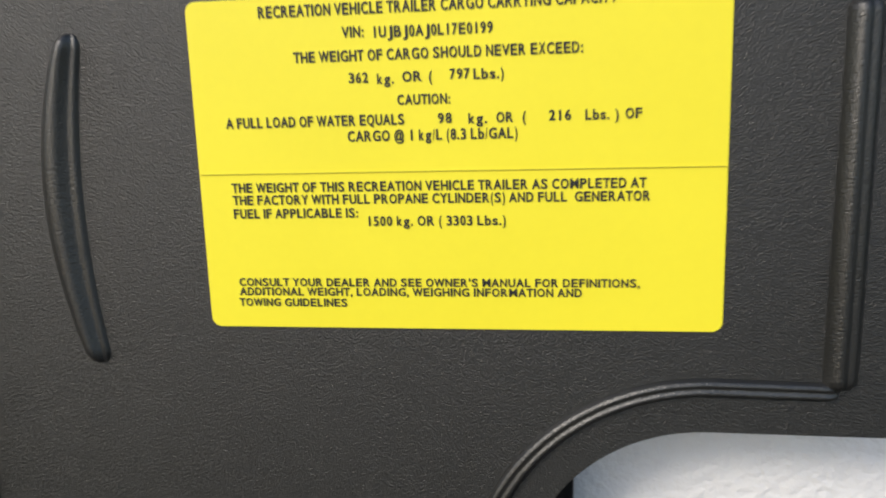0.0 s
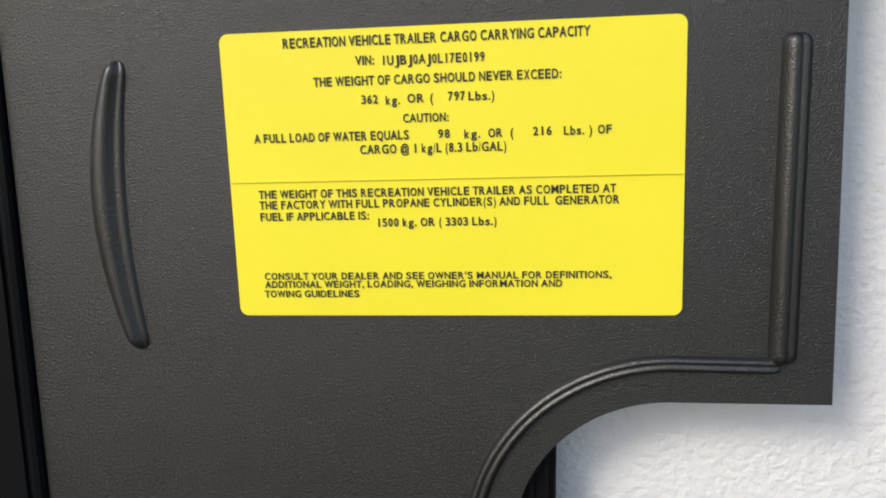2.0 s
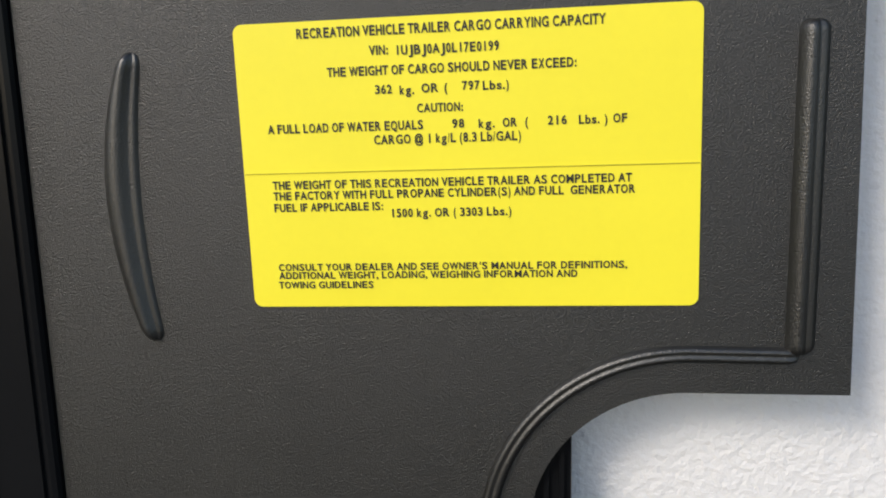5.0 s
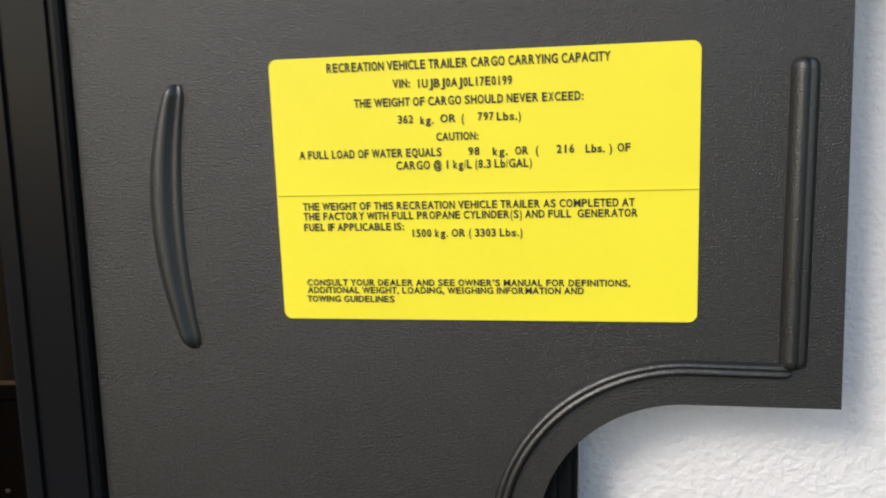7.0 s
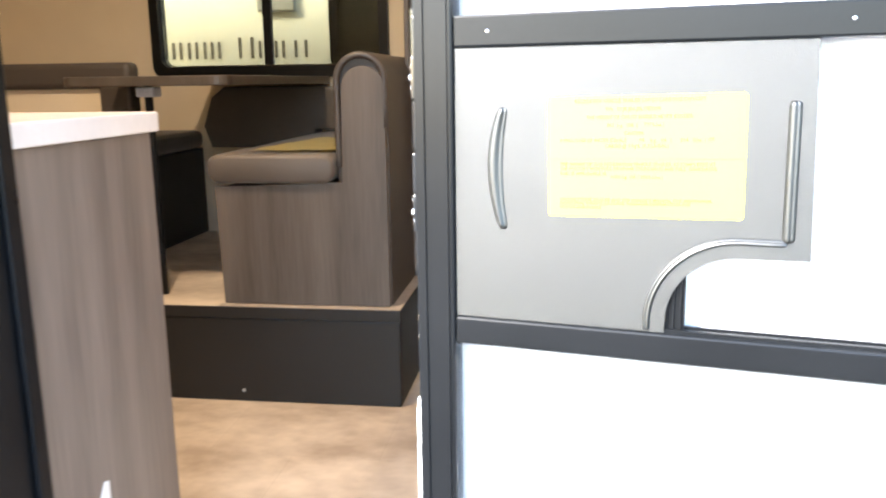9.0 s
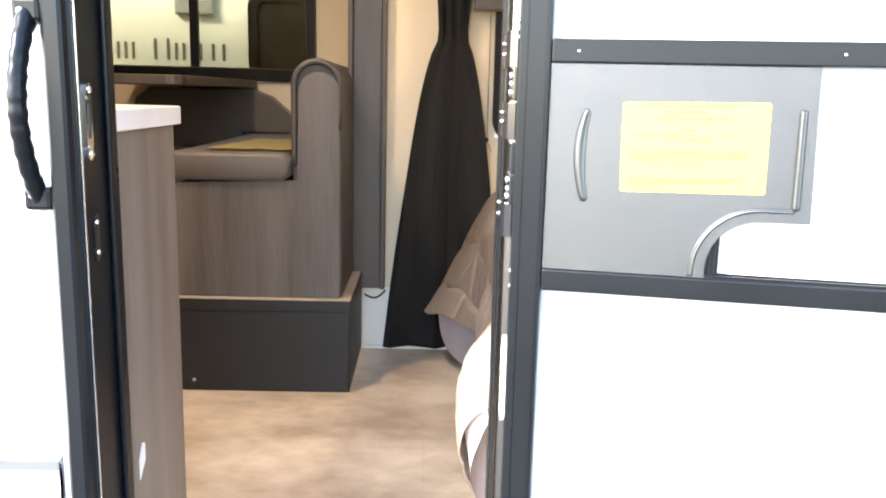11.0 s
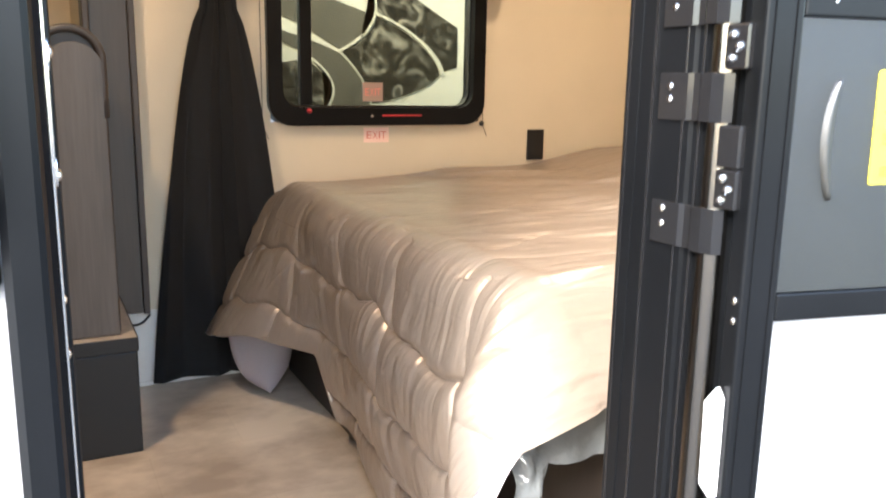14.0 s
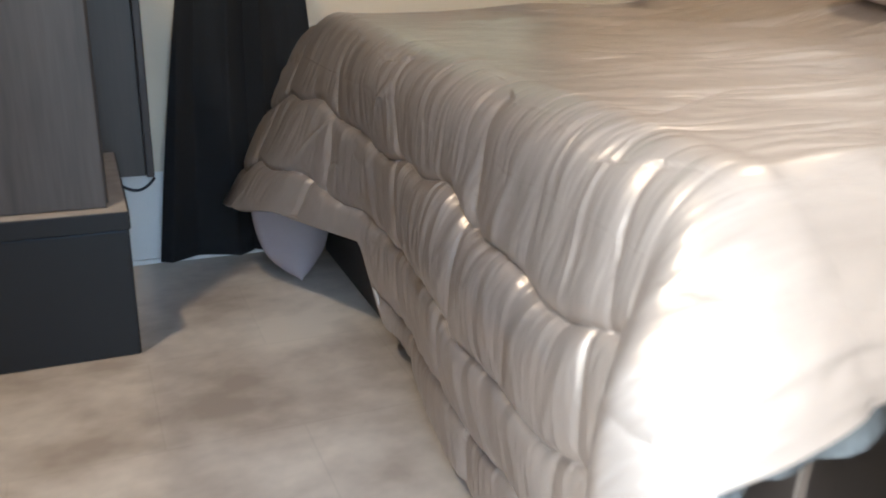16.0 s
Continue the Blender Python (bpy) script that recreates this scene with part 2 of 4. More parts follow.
def solo(name, bm, material, label, category, group="", smooth=False):
    """A thing of one mesh, with its origin at its base."""
    co = [v.co for v in bm.verts]
    base = Vector((sum(c.x for c in co) / len(co), sum(c.y for c in co) / len(co), min(c.z for c in co)))
    bm.transform(Matrix.Translation(-base))
    ob = new(name, finish(name, bm, material, smooth))
    ob.location = base
    PLACE[ob] = Matrix.Translation(base)
    return tagged(ob, label, category, group)


def setting(name, bm, material, label, category):
    ob = new(name, finish(name, bm, material))
    PLACE[ob] = Matrix.Identity(4)
    return tagged(ob, label, category, kind="structure")


def box(x0, x1, y0, y1, z0, z1, bev=0.0, seg=2, bm=None):
    one = bmesh.new()
    bmesh.ops.create_cube(one, size=1)
    one.transform(Matrix.Translation(((x0 + x1) / 2, (y0 + y1) / 2, (z0 + z1) / 2)) @ Matrix.Diagonal((x1 - x0, y1 - y0, z1 - z0, 1)))
    if bev:
        bmesh.ops.bevel(one, geom=one.edges[:], offset=bev, segments=seg, profile=0.5, affect="EDGES")
    if bm is None:
        return one
    join(bm, one)
    return bm


def join(bm, other):
    me = bpy.data.meshes.new("tmp")
    other.to_mesh(me)
    other.free()
    bm.from_mesh(me)
    bpy.data.meshes.remove(me)
    return bm


def prism(pts, axis, a, b, bev=0.0):
    """An outline in the plane across axis, given thickness from a to b."""
    bm = bmesh.new()
    put = {"y": lambda u, v, w: (u, w, v), "x": lambda u, v, w: (w, u, v), "z": lambda u, v, w: (u, v, w)}[axis]
    lo = [bm.verts.new(put(u, v, a)) for u, v in pts]
    hi = [bm.verts.new(put(u, v, b)) for u, v in pts]
    f0, f1 = bm.faces.new(lo), bm.faces.new(hi[::-1])
    n = len(pts)
    for i in range(n):
        bm.faces.new((lo[i], hi[i], hi[(i + 1) % n], lo[(i + 1) % n]))
    if bev:
        bmesh.ops.recalc_face_normals(bm, faces=bm.faces)
        bmesh.ops.bevel(bm, geom=list(f0.edges) + list(f1.edges), offset=bev, segments=2, profile=0.5, affect="EDGES")
    bmesh.ops.triangulate(bm, faces=[f for f in bm.faces if len(f.verts) > 4], ngon_method="EAR_CLIP")
    return bm


def rounded(x0, x1, z0, z1, r, n=7):
    pts = []
    for cx, cz, a0 in ((x1 - r, z1 - r, 0), (x0 + r, z1 - r, 90), (x0 + r, z0 + r, 180), (x1 - r, z0 + r, 270)):
        for i in range(n + 1):
            a = radians(a0 + 90 * i / n)
            pts.append((cx + r * math.cos(a), cz + r * math.sin(a)))
    return pts


def ring(outer, inner, axis, a, b):
    """A frame between two outlines with the same number of points."""
    bm = bmesh.new()
    put = {"y": lambda u, v, w: (u, w, v), "x": lambda u, v, w: (w, u, v)}[axis]
    rows = [[bm.verts.new(put(u, v, w)) for u, v in pts] for pts, w in ((outer, a), (outer, b), (inner, b), (inner, a))]
    n = len(outer)
    for k in range(4):
        p, q = rows[k], rows[(k + 1) % 4]
        for i in range(n):
            bm.faces.new((p[i], p[(i + 1) % n], q[(i + 1) % n], q[i]))
    return bm


def tube(path, radius, sides=10, flat=1.0, bm=None, across=(0, 1, 0)):
    """A round bar along a path; radius a number or a function of 0 to 1; flat squashes it along the second axis."""
    bm = bm or bmesh.new()
    pts = [Vector(p) for p in path]
    rings = []
    for i, p in enumerate(pts):
        d = (pts[min(i + 1, len(pts) - 1)] - pts[max(i - 1, 0)]).normalized()
        a = Vector(across)
        s = d.cross(a).normalized() if abs(d.dot(a)) < 0.98 else d.orthogonal().normalized()
        o = s.cross(d).normalized()
        r = radius(i / (len(pts) - 1)) if callable(radius) else radius
        rings.append([bm.verts.new(p + s * r * math.cos(t) + o * r * flat * math.sin(t)) for t in [2 * math.pi * k / sides for k in range(sides)]])
    for p, q in zip(rings, rings[1:]):
        for k in range(sides):
            bm.faces.new((p[k], p[(k + 1) % sides], q[(k + 1) % sides], q[k]))
    bm.faces.new(rings[0][::-1])
    bm.faces.new(rings[-1])
    return bm


def dome(x, y, z, r, d, along, bm=None, sides=10):
    """A screw head that stands out by d along a unit vector."""
    bm = bm or bmesh.new()
    ax = Vector(along).normalized()
    s = ax.orthogonal().normalized()
    o = ax.cross(s)
    c = Vector((x, y, z))
    rows = [[bm.verts.new(c + ax * d * h + (s * math.cos(2 * math.pi * k / sides) + o * math.sin(2 * math.pi * k / sides)) * r * w) for k in range(sides)] for h, w in ((-0.3, 1), (0.3, 1), (0.8, 0.65))]
    tip = bm.verts.new(c + ax * d)
    for p, q in zip(rows, rows[1:]):
        for k in range(sides):
            bm.faces.new((p[k], p[(k + 1) % sides], q[(k + 1) % sides], q[k]))
    for k in range(sides):
        bm.faces.new((rows[-1][k], rows[-1][(k + 1) % sides], tip))
    return bm


def glyph(char, fat, cache={}):
    """Triangles of one character of the built-in font, and its left and right bounds."""
    if (char, fat) not in cache:
        cu = bpy.data.curves.new("words", "FONT")
        cu.body, cu.size, cu.offset, cu.resolution_u = char, 1.0, fat, 3
        ob = bpy.data.objects.new("words", cu)
        scene.collection.objects.link(ob)
        dg = bpy.context.evaluated_depsgraph_get()
        me = bpy.data.meshes.new_from_object(ob.evaluated_get(dg))
        bpy.data.objects.remove(ob)
        co = [(v.co.x, v.co.y) for v in me.vertices]
        cache[char, fat] = co, [tuple(p.vertices) for p in me.polygons], min(c[0] for c in co), max(c[0] for c in co)
        bpy.data.meshes.remove(me)
    return cache[char, fat]


# advance widths of a bold grotesque, in thousandths of its size
WIDE = {"I": 278, "J": 556, "L": 611, "M": 833, "W": 944, "G": 778, "O": 778, "Q": 778, "E": 667, "P": 667, "S": 667, "V": 667, "X": 667, "Y": 667, "F": 611, "T": 611, "Z": 611, "@": 975, ".": 278, ",": 278, "/": 278, ":": 333, "(": 333, ")": 333, "'": 238, " ": 278, "b": 611, "g": 611, "k": 556, "s": 556}


def letters(body, width, height, fat=0.0):
    """Flat lettering in the x-z plane from (0, 0), set letter by letter and fitted to width and height."""
    bm = bmesh.new()
    pen = 0.0
    for char in body:
        adv = WIDE.get(char, 556 if char.isdigit() else 722) / 1000
        if char != " ":
            co, faces, x0, x1 = glyph(char, fat)
            side = 0.012 if char in "AVWYT" else 0.06
            ink = adv - 2 * side
            if char in ".,:'1":
                ink, side = x1 - x0, (adv - x1 + x0) / 2
            vs = [bm.verts.new((pen + side + (x - x0) / (x1 - x0) * ink, 0, y)) for x, y in co]
            for f in faces:
                bm.faces.new([vs[i] for i in f])
        pen += adv
    xs = [v.co.x for v in bm.verts]
    x0, x1 = min(xs), max(xs)
    k = height / 0.70
    for v in bm.verts:
        v.co = Vector(((v.co.x - x0) / (x1 - x0) * width, 0, v.co.z * k))
    return bm


def smooth_step(a, b, x):
    t = min(1, max(0, (x - a) / (b - a)))
    return t * t * (3 - 2 * t)


# ---- structure ----
FLOOR = 0.65
FAR = 2.342
bm = bmesh.new()
bmesh.ops.create_grid(bm, x_segments=2, y_segments=2, size=400)
setting("ground", bm, M_ASPHALT, "grey asphalt of the trailer lot", "ground")
setting("floor", box(-3.2, 2.2, 0.44, 2.40, FLOOR - 0.06, FLOOR), M_FLOOR, "beige stone-print vinyl sheet floor of the trailer", "floor")
bm = box(-3.2, -0.70, 0.452, 0.50, 0.45, 2.75)
box(-0.112, 2.2, 0.452, 0.50, 0.45, 2.75, bm=bm)
box(-0.70, -0.112, 0.452, 0.50, 2.48, 2.75, bm=bm)
box(-0.70, -0.112, 0.452, 0.50, 0.45, FLOOR - 0.062, bm=bm)
setting("wall_south", bm, M_WALL, "cream inner wall board round the doorway", "wall")
bm = box(-3.2, -0.70, 0.44, 0.451, 0.45, 2.75)
box(-0.112, 2.2, 0.44, 0.451, 0.45, 2.75, bm=bm)
box(-0.70, -0.112, 0.44, 0.451, 2.48, 2.75, bm=bm)
setting("outer_wall", bm, M_SIDING, "smooth white outer skin of the trailer", "wall")
# ribbed moulding along the lower siding; its grey stands for shading on white
pts = [(0.4395, 1.10)]
for i in range(16):
    z = 1.10 - 0.055 * i / 2
    pts += [(0.436 if i % 2 else 0.426, z - 0.004), (0.426 if i % 2 else 0.436, z - 0.022)]
pts += [(0.4395, 0.62)]
bm = prism(pts, "x", -3.2, -0.715)
setting("trim", bm, mat("shade_grey_siding", (0.15, 0.15, 0.15), 0.4, 0, 0.05), "white ribbed lower siding, greyed to show its shading", "trim")
# far wall with the openings of the slide and of the window
bm = box(-0.50, 0.0, FAR, FAR + 0.05, 0.55, 2.75)
box(0.0, 0.728, FAR, FAR + 0.05, 0.55, 1.435, bm=bm)
box(0.0, 0.728, FAR, FAR + 0.05, 2.02, 2.75, bm=bm)
box(0.728, 2.2, FAR, FAR + 0.05, 0.55, 2.75, bm=bm)
box(-3.2, -0.50, FAR, FAR + 0.05, 2.45, 2.75, bm=bm)
box(-3.2, -2.9, FAR, FAR + 0.05, 0.55, 2.45, bm=bm)
box(-2.9, -0.50, FAR, FAR + 0.05, 0.55, 0.78, bm=bm)
setting("wall_north", bm, M_WALL, "cream wall board behind the bed", "wall")
setting("wall_east", box(2.2, 2.25, 0.44, 2.392, 0.45, 2.75), M_WALL, "cream wall board at the head of the bed", "wall")
setting("wall_west", box(-3.25, -3.2, 0.44, 2.392, 0.45, 2.75), M_WALL, "cream wall board at the kitchen end", "wall")
setting("ceiling", box(-3.25, 2.25, 0.44, 2.392, 2.75, 2.80), M_CEIL, "white ceiling board of the trailer", "ceiling")
# slide-out room
SF = 0.943
bm = box(-2.9, -0.467, 1.875, 3.12, SF - 0.03, SF)
setting("slide_floor", bm, M_FLOOR, "stone-print vinyl on the raised slide-out floor", "floor")
WX0, WX1, WZ0, WZ1, WY = -1.79, -0.735, 1.62, 2.15, 3.12
bm = box(-2.9, WX0 + 0.01, WY, WY + 0.04, 0.80, 2.45)
box(WX1 - 0.01, -0.50, WY, WY + 0.04, 0.80, 2.45, bm=bm)
box(WX0 + 0.01, WX1 - 0.01, WY, WY + 0.04, 0.80, WZ0 + 0.01, bm=bm)
box(WX0 + 0.01, WX1 - 0.01, WY, WY + 0.04, WZ1 - 0.01, 2.45, bm=bm)
setting("slide_wall_back", bm, M_WALL, "cream wall board behind the dinette", "wall")
setting("slide_wall_east", box(-0.50, -0.46, FAR + 0.052, WY + 0.04, 0.80, 2.45), M_WALL, "cream end wall of the slide-out", "wall")
setting("slide_wall_west", box(-2.94, -2.9, FAR + 0.052, WY + 0.04, 0.80, 2.45), M_WALL, "cream end wall of the slide-out", "wall")
setting("slide_ceiling", box(-2.94, -0.46, FAR + 0.052, WY + 0.04, 2.45, 2.49), M_CEIL, "white ceiling of the slide-out", "ceiling")
setting("baseboard", box(-0.465, 0.9, FAR - 0.008, FAR - 0.001, FLOOR, FLOOR + 0.012, 0.001), M_WALLW, "thin white strip along the foot of the wall", "baseboard")
setting("wall_panel", box(-0.463, -0.30, FAR - 0.004, FAR - 0.0005, FLOOR + 0.013, 0.884), M_WALLW, "off-white wall panel under the slide trim", "wall")


# warm ceiling lights, unseen, added for indoor light; the bed one is fill
for x, y, w in ((-1.0, 1.35, 2.1), (0.95, 1.55, 1.15)):
    cl = thing("ceiling_light", x, y, 2.75, "round white ceiling light out of view, added and switched on", "ceiling light", "ceiling lights")
    circ = lambda r: [(x + r * math.cos(2 * math.pi * i / 32), y + r * math.sin(2 * math.pi * i / 32)) for i in range(32)]
    part("base", prism(circ(0.095), "z", 2.725, 2.7495, 0.004), M_WHITE, cl)
    part("diffuser", prism(circ(0.08), "z", 2.716, 2.7245, 0.003), M_LAMP, cl, "glowing warm diffuser")
    lamp = new("ceiling_lamp", bpy.data.lights.new("ceiling_lamp", "AREA"))
    lamp.data.shape, lamp.data.size, lamp.data.energy, lamp.data.color = "DISK", 0.16, w, (1.0, 0.76, 0.52)
    lamp.matrix_world = look((x, y, 2.712), (x, y, 0), 0)

# ---- entrance door frame ----
jamb = thing("door_frame", -0.40, 0.45, FLOOR, "black aluminium frame of the trailer doorway", "door frame")
tagged(jamb, kind="structure")
Z0, Z1 = 0.62, 2.48
# hinge side, stepped profile
p = [(-0.143, 0.489), (-0.143, 0.402), (-0.139, 0.400), (-0.139, 0.389), (-0.131, 0.387), (-0.128, 0.380), (-0.105, 0.380), (-0.095, 0.4385), (-0.112, 0.4385), (-0.112, 0.489)]
part("hinge_jamb", prism(p, "z", Z0, Z1), M_FRAME, jamb)
part("inner_lip", box(-0.1446, -0.1431, 0.470, 0.490, Z0, Z1, 0.0006), M_FRAME, jamb)
bm = box(-0.1455, -0.1432, 0.449, 0.4515, Z0, Z1)
part("groove_bead", bm, M_FRAMEGLOSS, jamb)
part("groove_bead", box(-0.1448, -0.1431, 0.408, 0.4105, Z0, Z1, 0.0006), M_FRAMEGLOSS, jamb)
part("groove_bead", box(-0.1408, -0.1391, 0.391, 0.394, Z0, Z1, 0.0006), M_FRAMEGLOSS, jamb)
part("groove_bead", box(-0.1448, -0.1431, 0.4835, 0.4865, Z0, Z1, 0.0006), M_FRAMEGLOSS, jamb)
bm = tube([(-0.1335, 0.373, Z0 + (Z1 - Z0) * i / 6) for i in range(7)], 0.0125, 18)
part("hinge_barrel", bm, M_BARREL, jamb, "polished round hinge barrel", smooth=True)
# latch side
p = [(-0.658, 0.516), (-0.658, 0.408), (-0.6615, 0.404), (-0.664, 0.396), (-0.668, 0.393), (-0.684, 0.393), (-0.689, 0.398), (-0.689, 0.4385), (-0.70, 0.4385), (-0.70, 0.516)]
part("latch_jamb", prism(p, "z", Z0, Z1), M_FRAME, jamb)
part("inner_lip", box(-0.6575, -0.650, 0.490, 0.516, Z0, Z1, 0.003), M_FRAME, jamb)
part("edge_bead", box(-0.6578, -0.6555, 0.412, 0.4155, Z0, Z1, 0.0008), M_STEEL, jamb, "thin bright edge")
part("weather_seal", tube([(-0.690, 0.423, Z0 + (Z1 - Z0) * i / 40) for i in range(41)], lambda t: 0.0105 + 0.0012 * math.sin(t * 95), 12), M_RUBBER, jamb, "uneven grey sealant bead", smooth=True)
part("head_jamb", box(-0.695, -0.112, 0.395, 0.516, 2.44, 2.48, 0.003), M_FRAME, jamb)
part("threshold", box(-0.695, -0.112, 0.395, 0.516, 0.60, 0.655, 0.004), M_STEEL, jamb, "bright metal threshold")
# strike plate and keeper on the latch side
strike = thing("strike_plate", -0.657, 0.437, 1.50, "bright steel strike plate screwed to the door frame", "strike plate")
part("plate", ring(rounded(0.4275, 0.4465, 1.509, 1.573, 0.003, 3), rounded(0.433, 0.441, 1.52, 1.563, 0.002, 3), "x", -0.6578, -0.6545), M_STEEL, strike)
# flat black sheet stands for the dark inside the latch hole
part("hole_sheet", box(-0.6578, -0.657, 0.4335, 0.4405, 1.521, 1.562), M_INK, strike, "flat black sheet for the dark of the latch opening")
part("screw_tab", prism(rounded(0.430, 0.444, 1.568, 1.588, 0.006, 4), "x", -0.6578, -0.6535), M_STEEL, strike)
part("screw_tab", prism(rounded(0.428, 0.442, 1.493, 1.513, 0.006, 4), "x", -0.6578, -0.6535), M_STEEL, strike)
part("screw", dome(-0.6535, 0.438, 1.580, 0.0042, 0.003, (1, -0.3, 0)), M_STEEL, strike)
part("screw", dome(-0.6535, 0.436, 1.501, 0.0042, 0.003, (1, -0.3, 0)), M_STEEL, strike)
keep = thing("latch_keeper", -0.657, 0.446, 1.37, "small black latch keeper with two bright screws", "latch keeper")
part("plate", prism(rounded(0.438, 0.453, 1.364, 1.424, 0.005, 4), "x", -0.6578, -0.6555), M_FRAMEGLOSS, keep)
part("screw", dome(-0.6555, 0.446, 1.414, 0.0034, 0.0025, (1, -0.3, 0)), M_STEEL, keep)
part("screw", dome(-0.6555, 0.446, 1.375, 0.0034, 0.0025, (1, -0.3, 0)), M_STEEL, keep)

# ---- entrance door, open against the outer wall; u along it, n into it, z up ----
DOORM = Matrix.Translation((-0.104, 0.3215, 0)) @ Matrix.Rotation(radians(-12.0), 4, "Z")
door = thing("entrance_door", 0, 0, 0, "white trailer entrance door standing wide open", "door", m=DOORM)
part("slab", box(-0.022, 0.548, 0.030, 0.070, 0.66, 2.46, 0.003), M_FRP, door, "white pebbled inner skin", local=True)
for z0, z1, u0, u1 in ((0.655, 0.70, -0.03, 0.556), (2.42, 2.465, -0.03, 0.556)):
    part("rail", box(u0, u1, 0.026, 0.074, z0, z1, 0.002), M_FRAME, door, local=True)
part("edge_channel", box(-0.031, -0.0225, 0.026, 0.074, 0.70, 2.42, 0.002), M_FRAME, door, local=True)
part("edge_channel", box(0.548, 0.557, 0.026, 0.074, 0.70, 2.42, 0.002), M_FRAME, door, local=True)
# hinges: leaves on the jamb, blocks on the door
for z0, z1, zs in ((1.617, 1.658, (1.646, 1.634)), (1.535, 1.577, (1.565, 1.554)), (1.421, 1.461, (1.454, 1.440))):
    p = [(-0.1432, 0.440), (-0.1458, 0.440), (-0.1458, 0.404), (-0.1434, 0.399), (-0.1434, 0.392), (-0.1475, 0.386), (-0.1485, 0.373), (-0.145, 0.362), (-0.137, 0.358), (-0.134, 0.3595), (-0.131, 0.385), (-0.1395, 0.401), (-0.1432, 0.402)]
    leaf = part("hinge_leaf", prism(p, "z", z0, z1, 0.0005), M_FRAMEGLOSS, jamb, "black steel hinge leaf")
    for z in zs:
        part("screw", dome(-0.1458, 0.4255, z, 0.0034, 0.0026, (-1, 0, 0)), M_STEEL, leaf)
for z0, z1, screws in ((1.5795, 1.6165, True), (1.4975, 1.5335, False), (1.4625, 1.4965, True)):
    blk = part("hinge_block", box(-0.1432, -0.1335, 0.341, 0.379, z0, z1, 0.0018), M_FRAMEGLOSS, door, "black steel hinge block")
    if screws:
        zc = (z0 + z1) / 2
        for dy, dz in ((0.004, 0.0095), (-0.003, 0), (0.004, -0.0095)):
            part("screw", dome(-0.1432, 0.353 + dy, zc + dz, 0.0042, 0.004, (-1, -0.4, 0)), M_STEEL, blk)
screen = thing("screen_door", 0, 0, 0, "black aluminium screen door folded back on the entrance door", "screen door", m=DOORM)
for u0, u1 in ((-0.036, 0.0), (0.52, 0.556)):
    bm = box(u0, u1, 0.0, 0.022, 0.665, 2.455, 0.0025)
    box(u0 + 0.008, u0 + 0.010, -0.0016, 0.001, 0.67, 2.45, bm=bm)
    box(u1 - 0.008, u1 - 0.005, -0.0014, 0.001, 0.67, 2.45, bm=bm)
    part("stile", bm, M_FRAME, screen, local=True)
for z0, z1 in ((1.622, 1.648), (1.366, 1.391), (0.665, 0.72), (2.42, 2.455)):
    bm = box(0.0005, 0.5195, 0.001, 0.021, z0, z1, 0.002)
    if z0 == 1.366:
        box(0.16, 0.5195, 0.005, 0.0075, z1 - 0.001, z1 + 0.0035, bm=bm)
        box(0.16, 0.5195, 0.013, 0.0155, z1 - 0.001, z1 + 0.005, bm=bm)
    part("crossbar", bm, M_FRAME, screen, local=True)
for z0, z1 in ((0.72, 1.366), (1.648, 2.42)):
    bm = bmesh.new()
    v = [bm.verts.new(q) for q in ((0, 0.012, z0), (0.52, 0.012, z0), (0.52, 0.012, z1), (0, 0.012, z1))]
    bm.faces.new(v)
    part("fly_screen", bm, M_SCREEN, screen, "fine fly-screen mesh", local=True)

# slider panel with its moulded cut-out
cols = [(0.0008 + 0.178 * i / 8, 1.392) for i in range(9)]
cols += [(0.233 + 0.0541 * math.cos(radians(a)), 1.4024 + 0.0541 * math.sin(radians(a))) for a in range(179, 90, -4)]
cols += [(0.233 + 0.0512 * i / 4, 1.4565 + 0.0007 * i / 4) for i in range(5)]
bm = bmesh.new()
rows = []
for u, z in cols:
    lean = 0.005 * smooth_step(0.25, 0.2835, u)
    rows.append([bm.verts.new((u - lean * k / 8, 0.0035, z + (1.6215 - z) * k / 8)) for k in range(9)])
for p, q in zip(rows, rows[1:]):
    for k in range(8):
        bm.faces.new((p[k], q[k], q[k + 1], p[k + 1]))
back = bmesh.ops.extrude_face_region(bm, geom=bm.faces[:])
for v in back["geom"]:
    if isinstance(v, bmesh.types.BMVert):
        v.co.y += 0.0027
panel = part("slider_panel", bm, M_PANEL, screen, "black pebbled plastic slider panel", local=True)


def moulding(left, right, section, n=48, k=0.05):
    """A raised moulding between two edges, each a function of 0 to 1 giving (u, z); section lists (across, height), closed roundly at both ends."""
    bm = bmesh.new()
    rows = []
    for i in range(n + 1):
        t = i / n
        t = 0.5 - 0.5 * math.cos(math.pi * t)
        e = min(t, 1 - t) / k
        shut = math.sqrt(max(0.0, 1 - max(0.0, 1 - e) ** 2))
        (u0, z0), (u1, z1) = left(t), right(t)
        row = []
        for f, h in section:
            g = 0.5 + (f - 0.5) * (0.25 + 0.75 * shut)
            row.append(bm.verts.new((u0 + (u1 - u0) * g, 0.0037 - h * shut, z0 + (z1 - z0) * g)))
        rows.append(row)
    for p, q in zip(rows, rows[1:]):
        for a in range(len(section) - 1):
            bm.faces.new((p[a], p[a + 1], q[a + 1], q[a]))
    bm.faces.new(rows[0])
    bm.faces.new(rows[-1][::-1])
    return bm


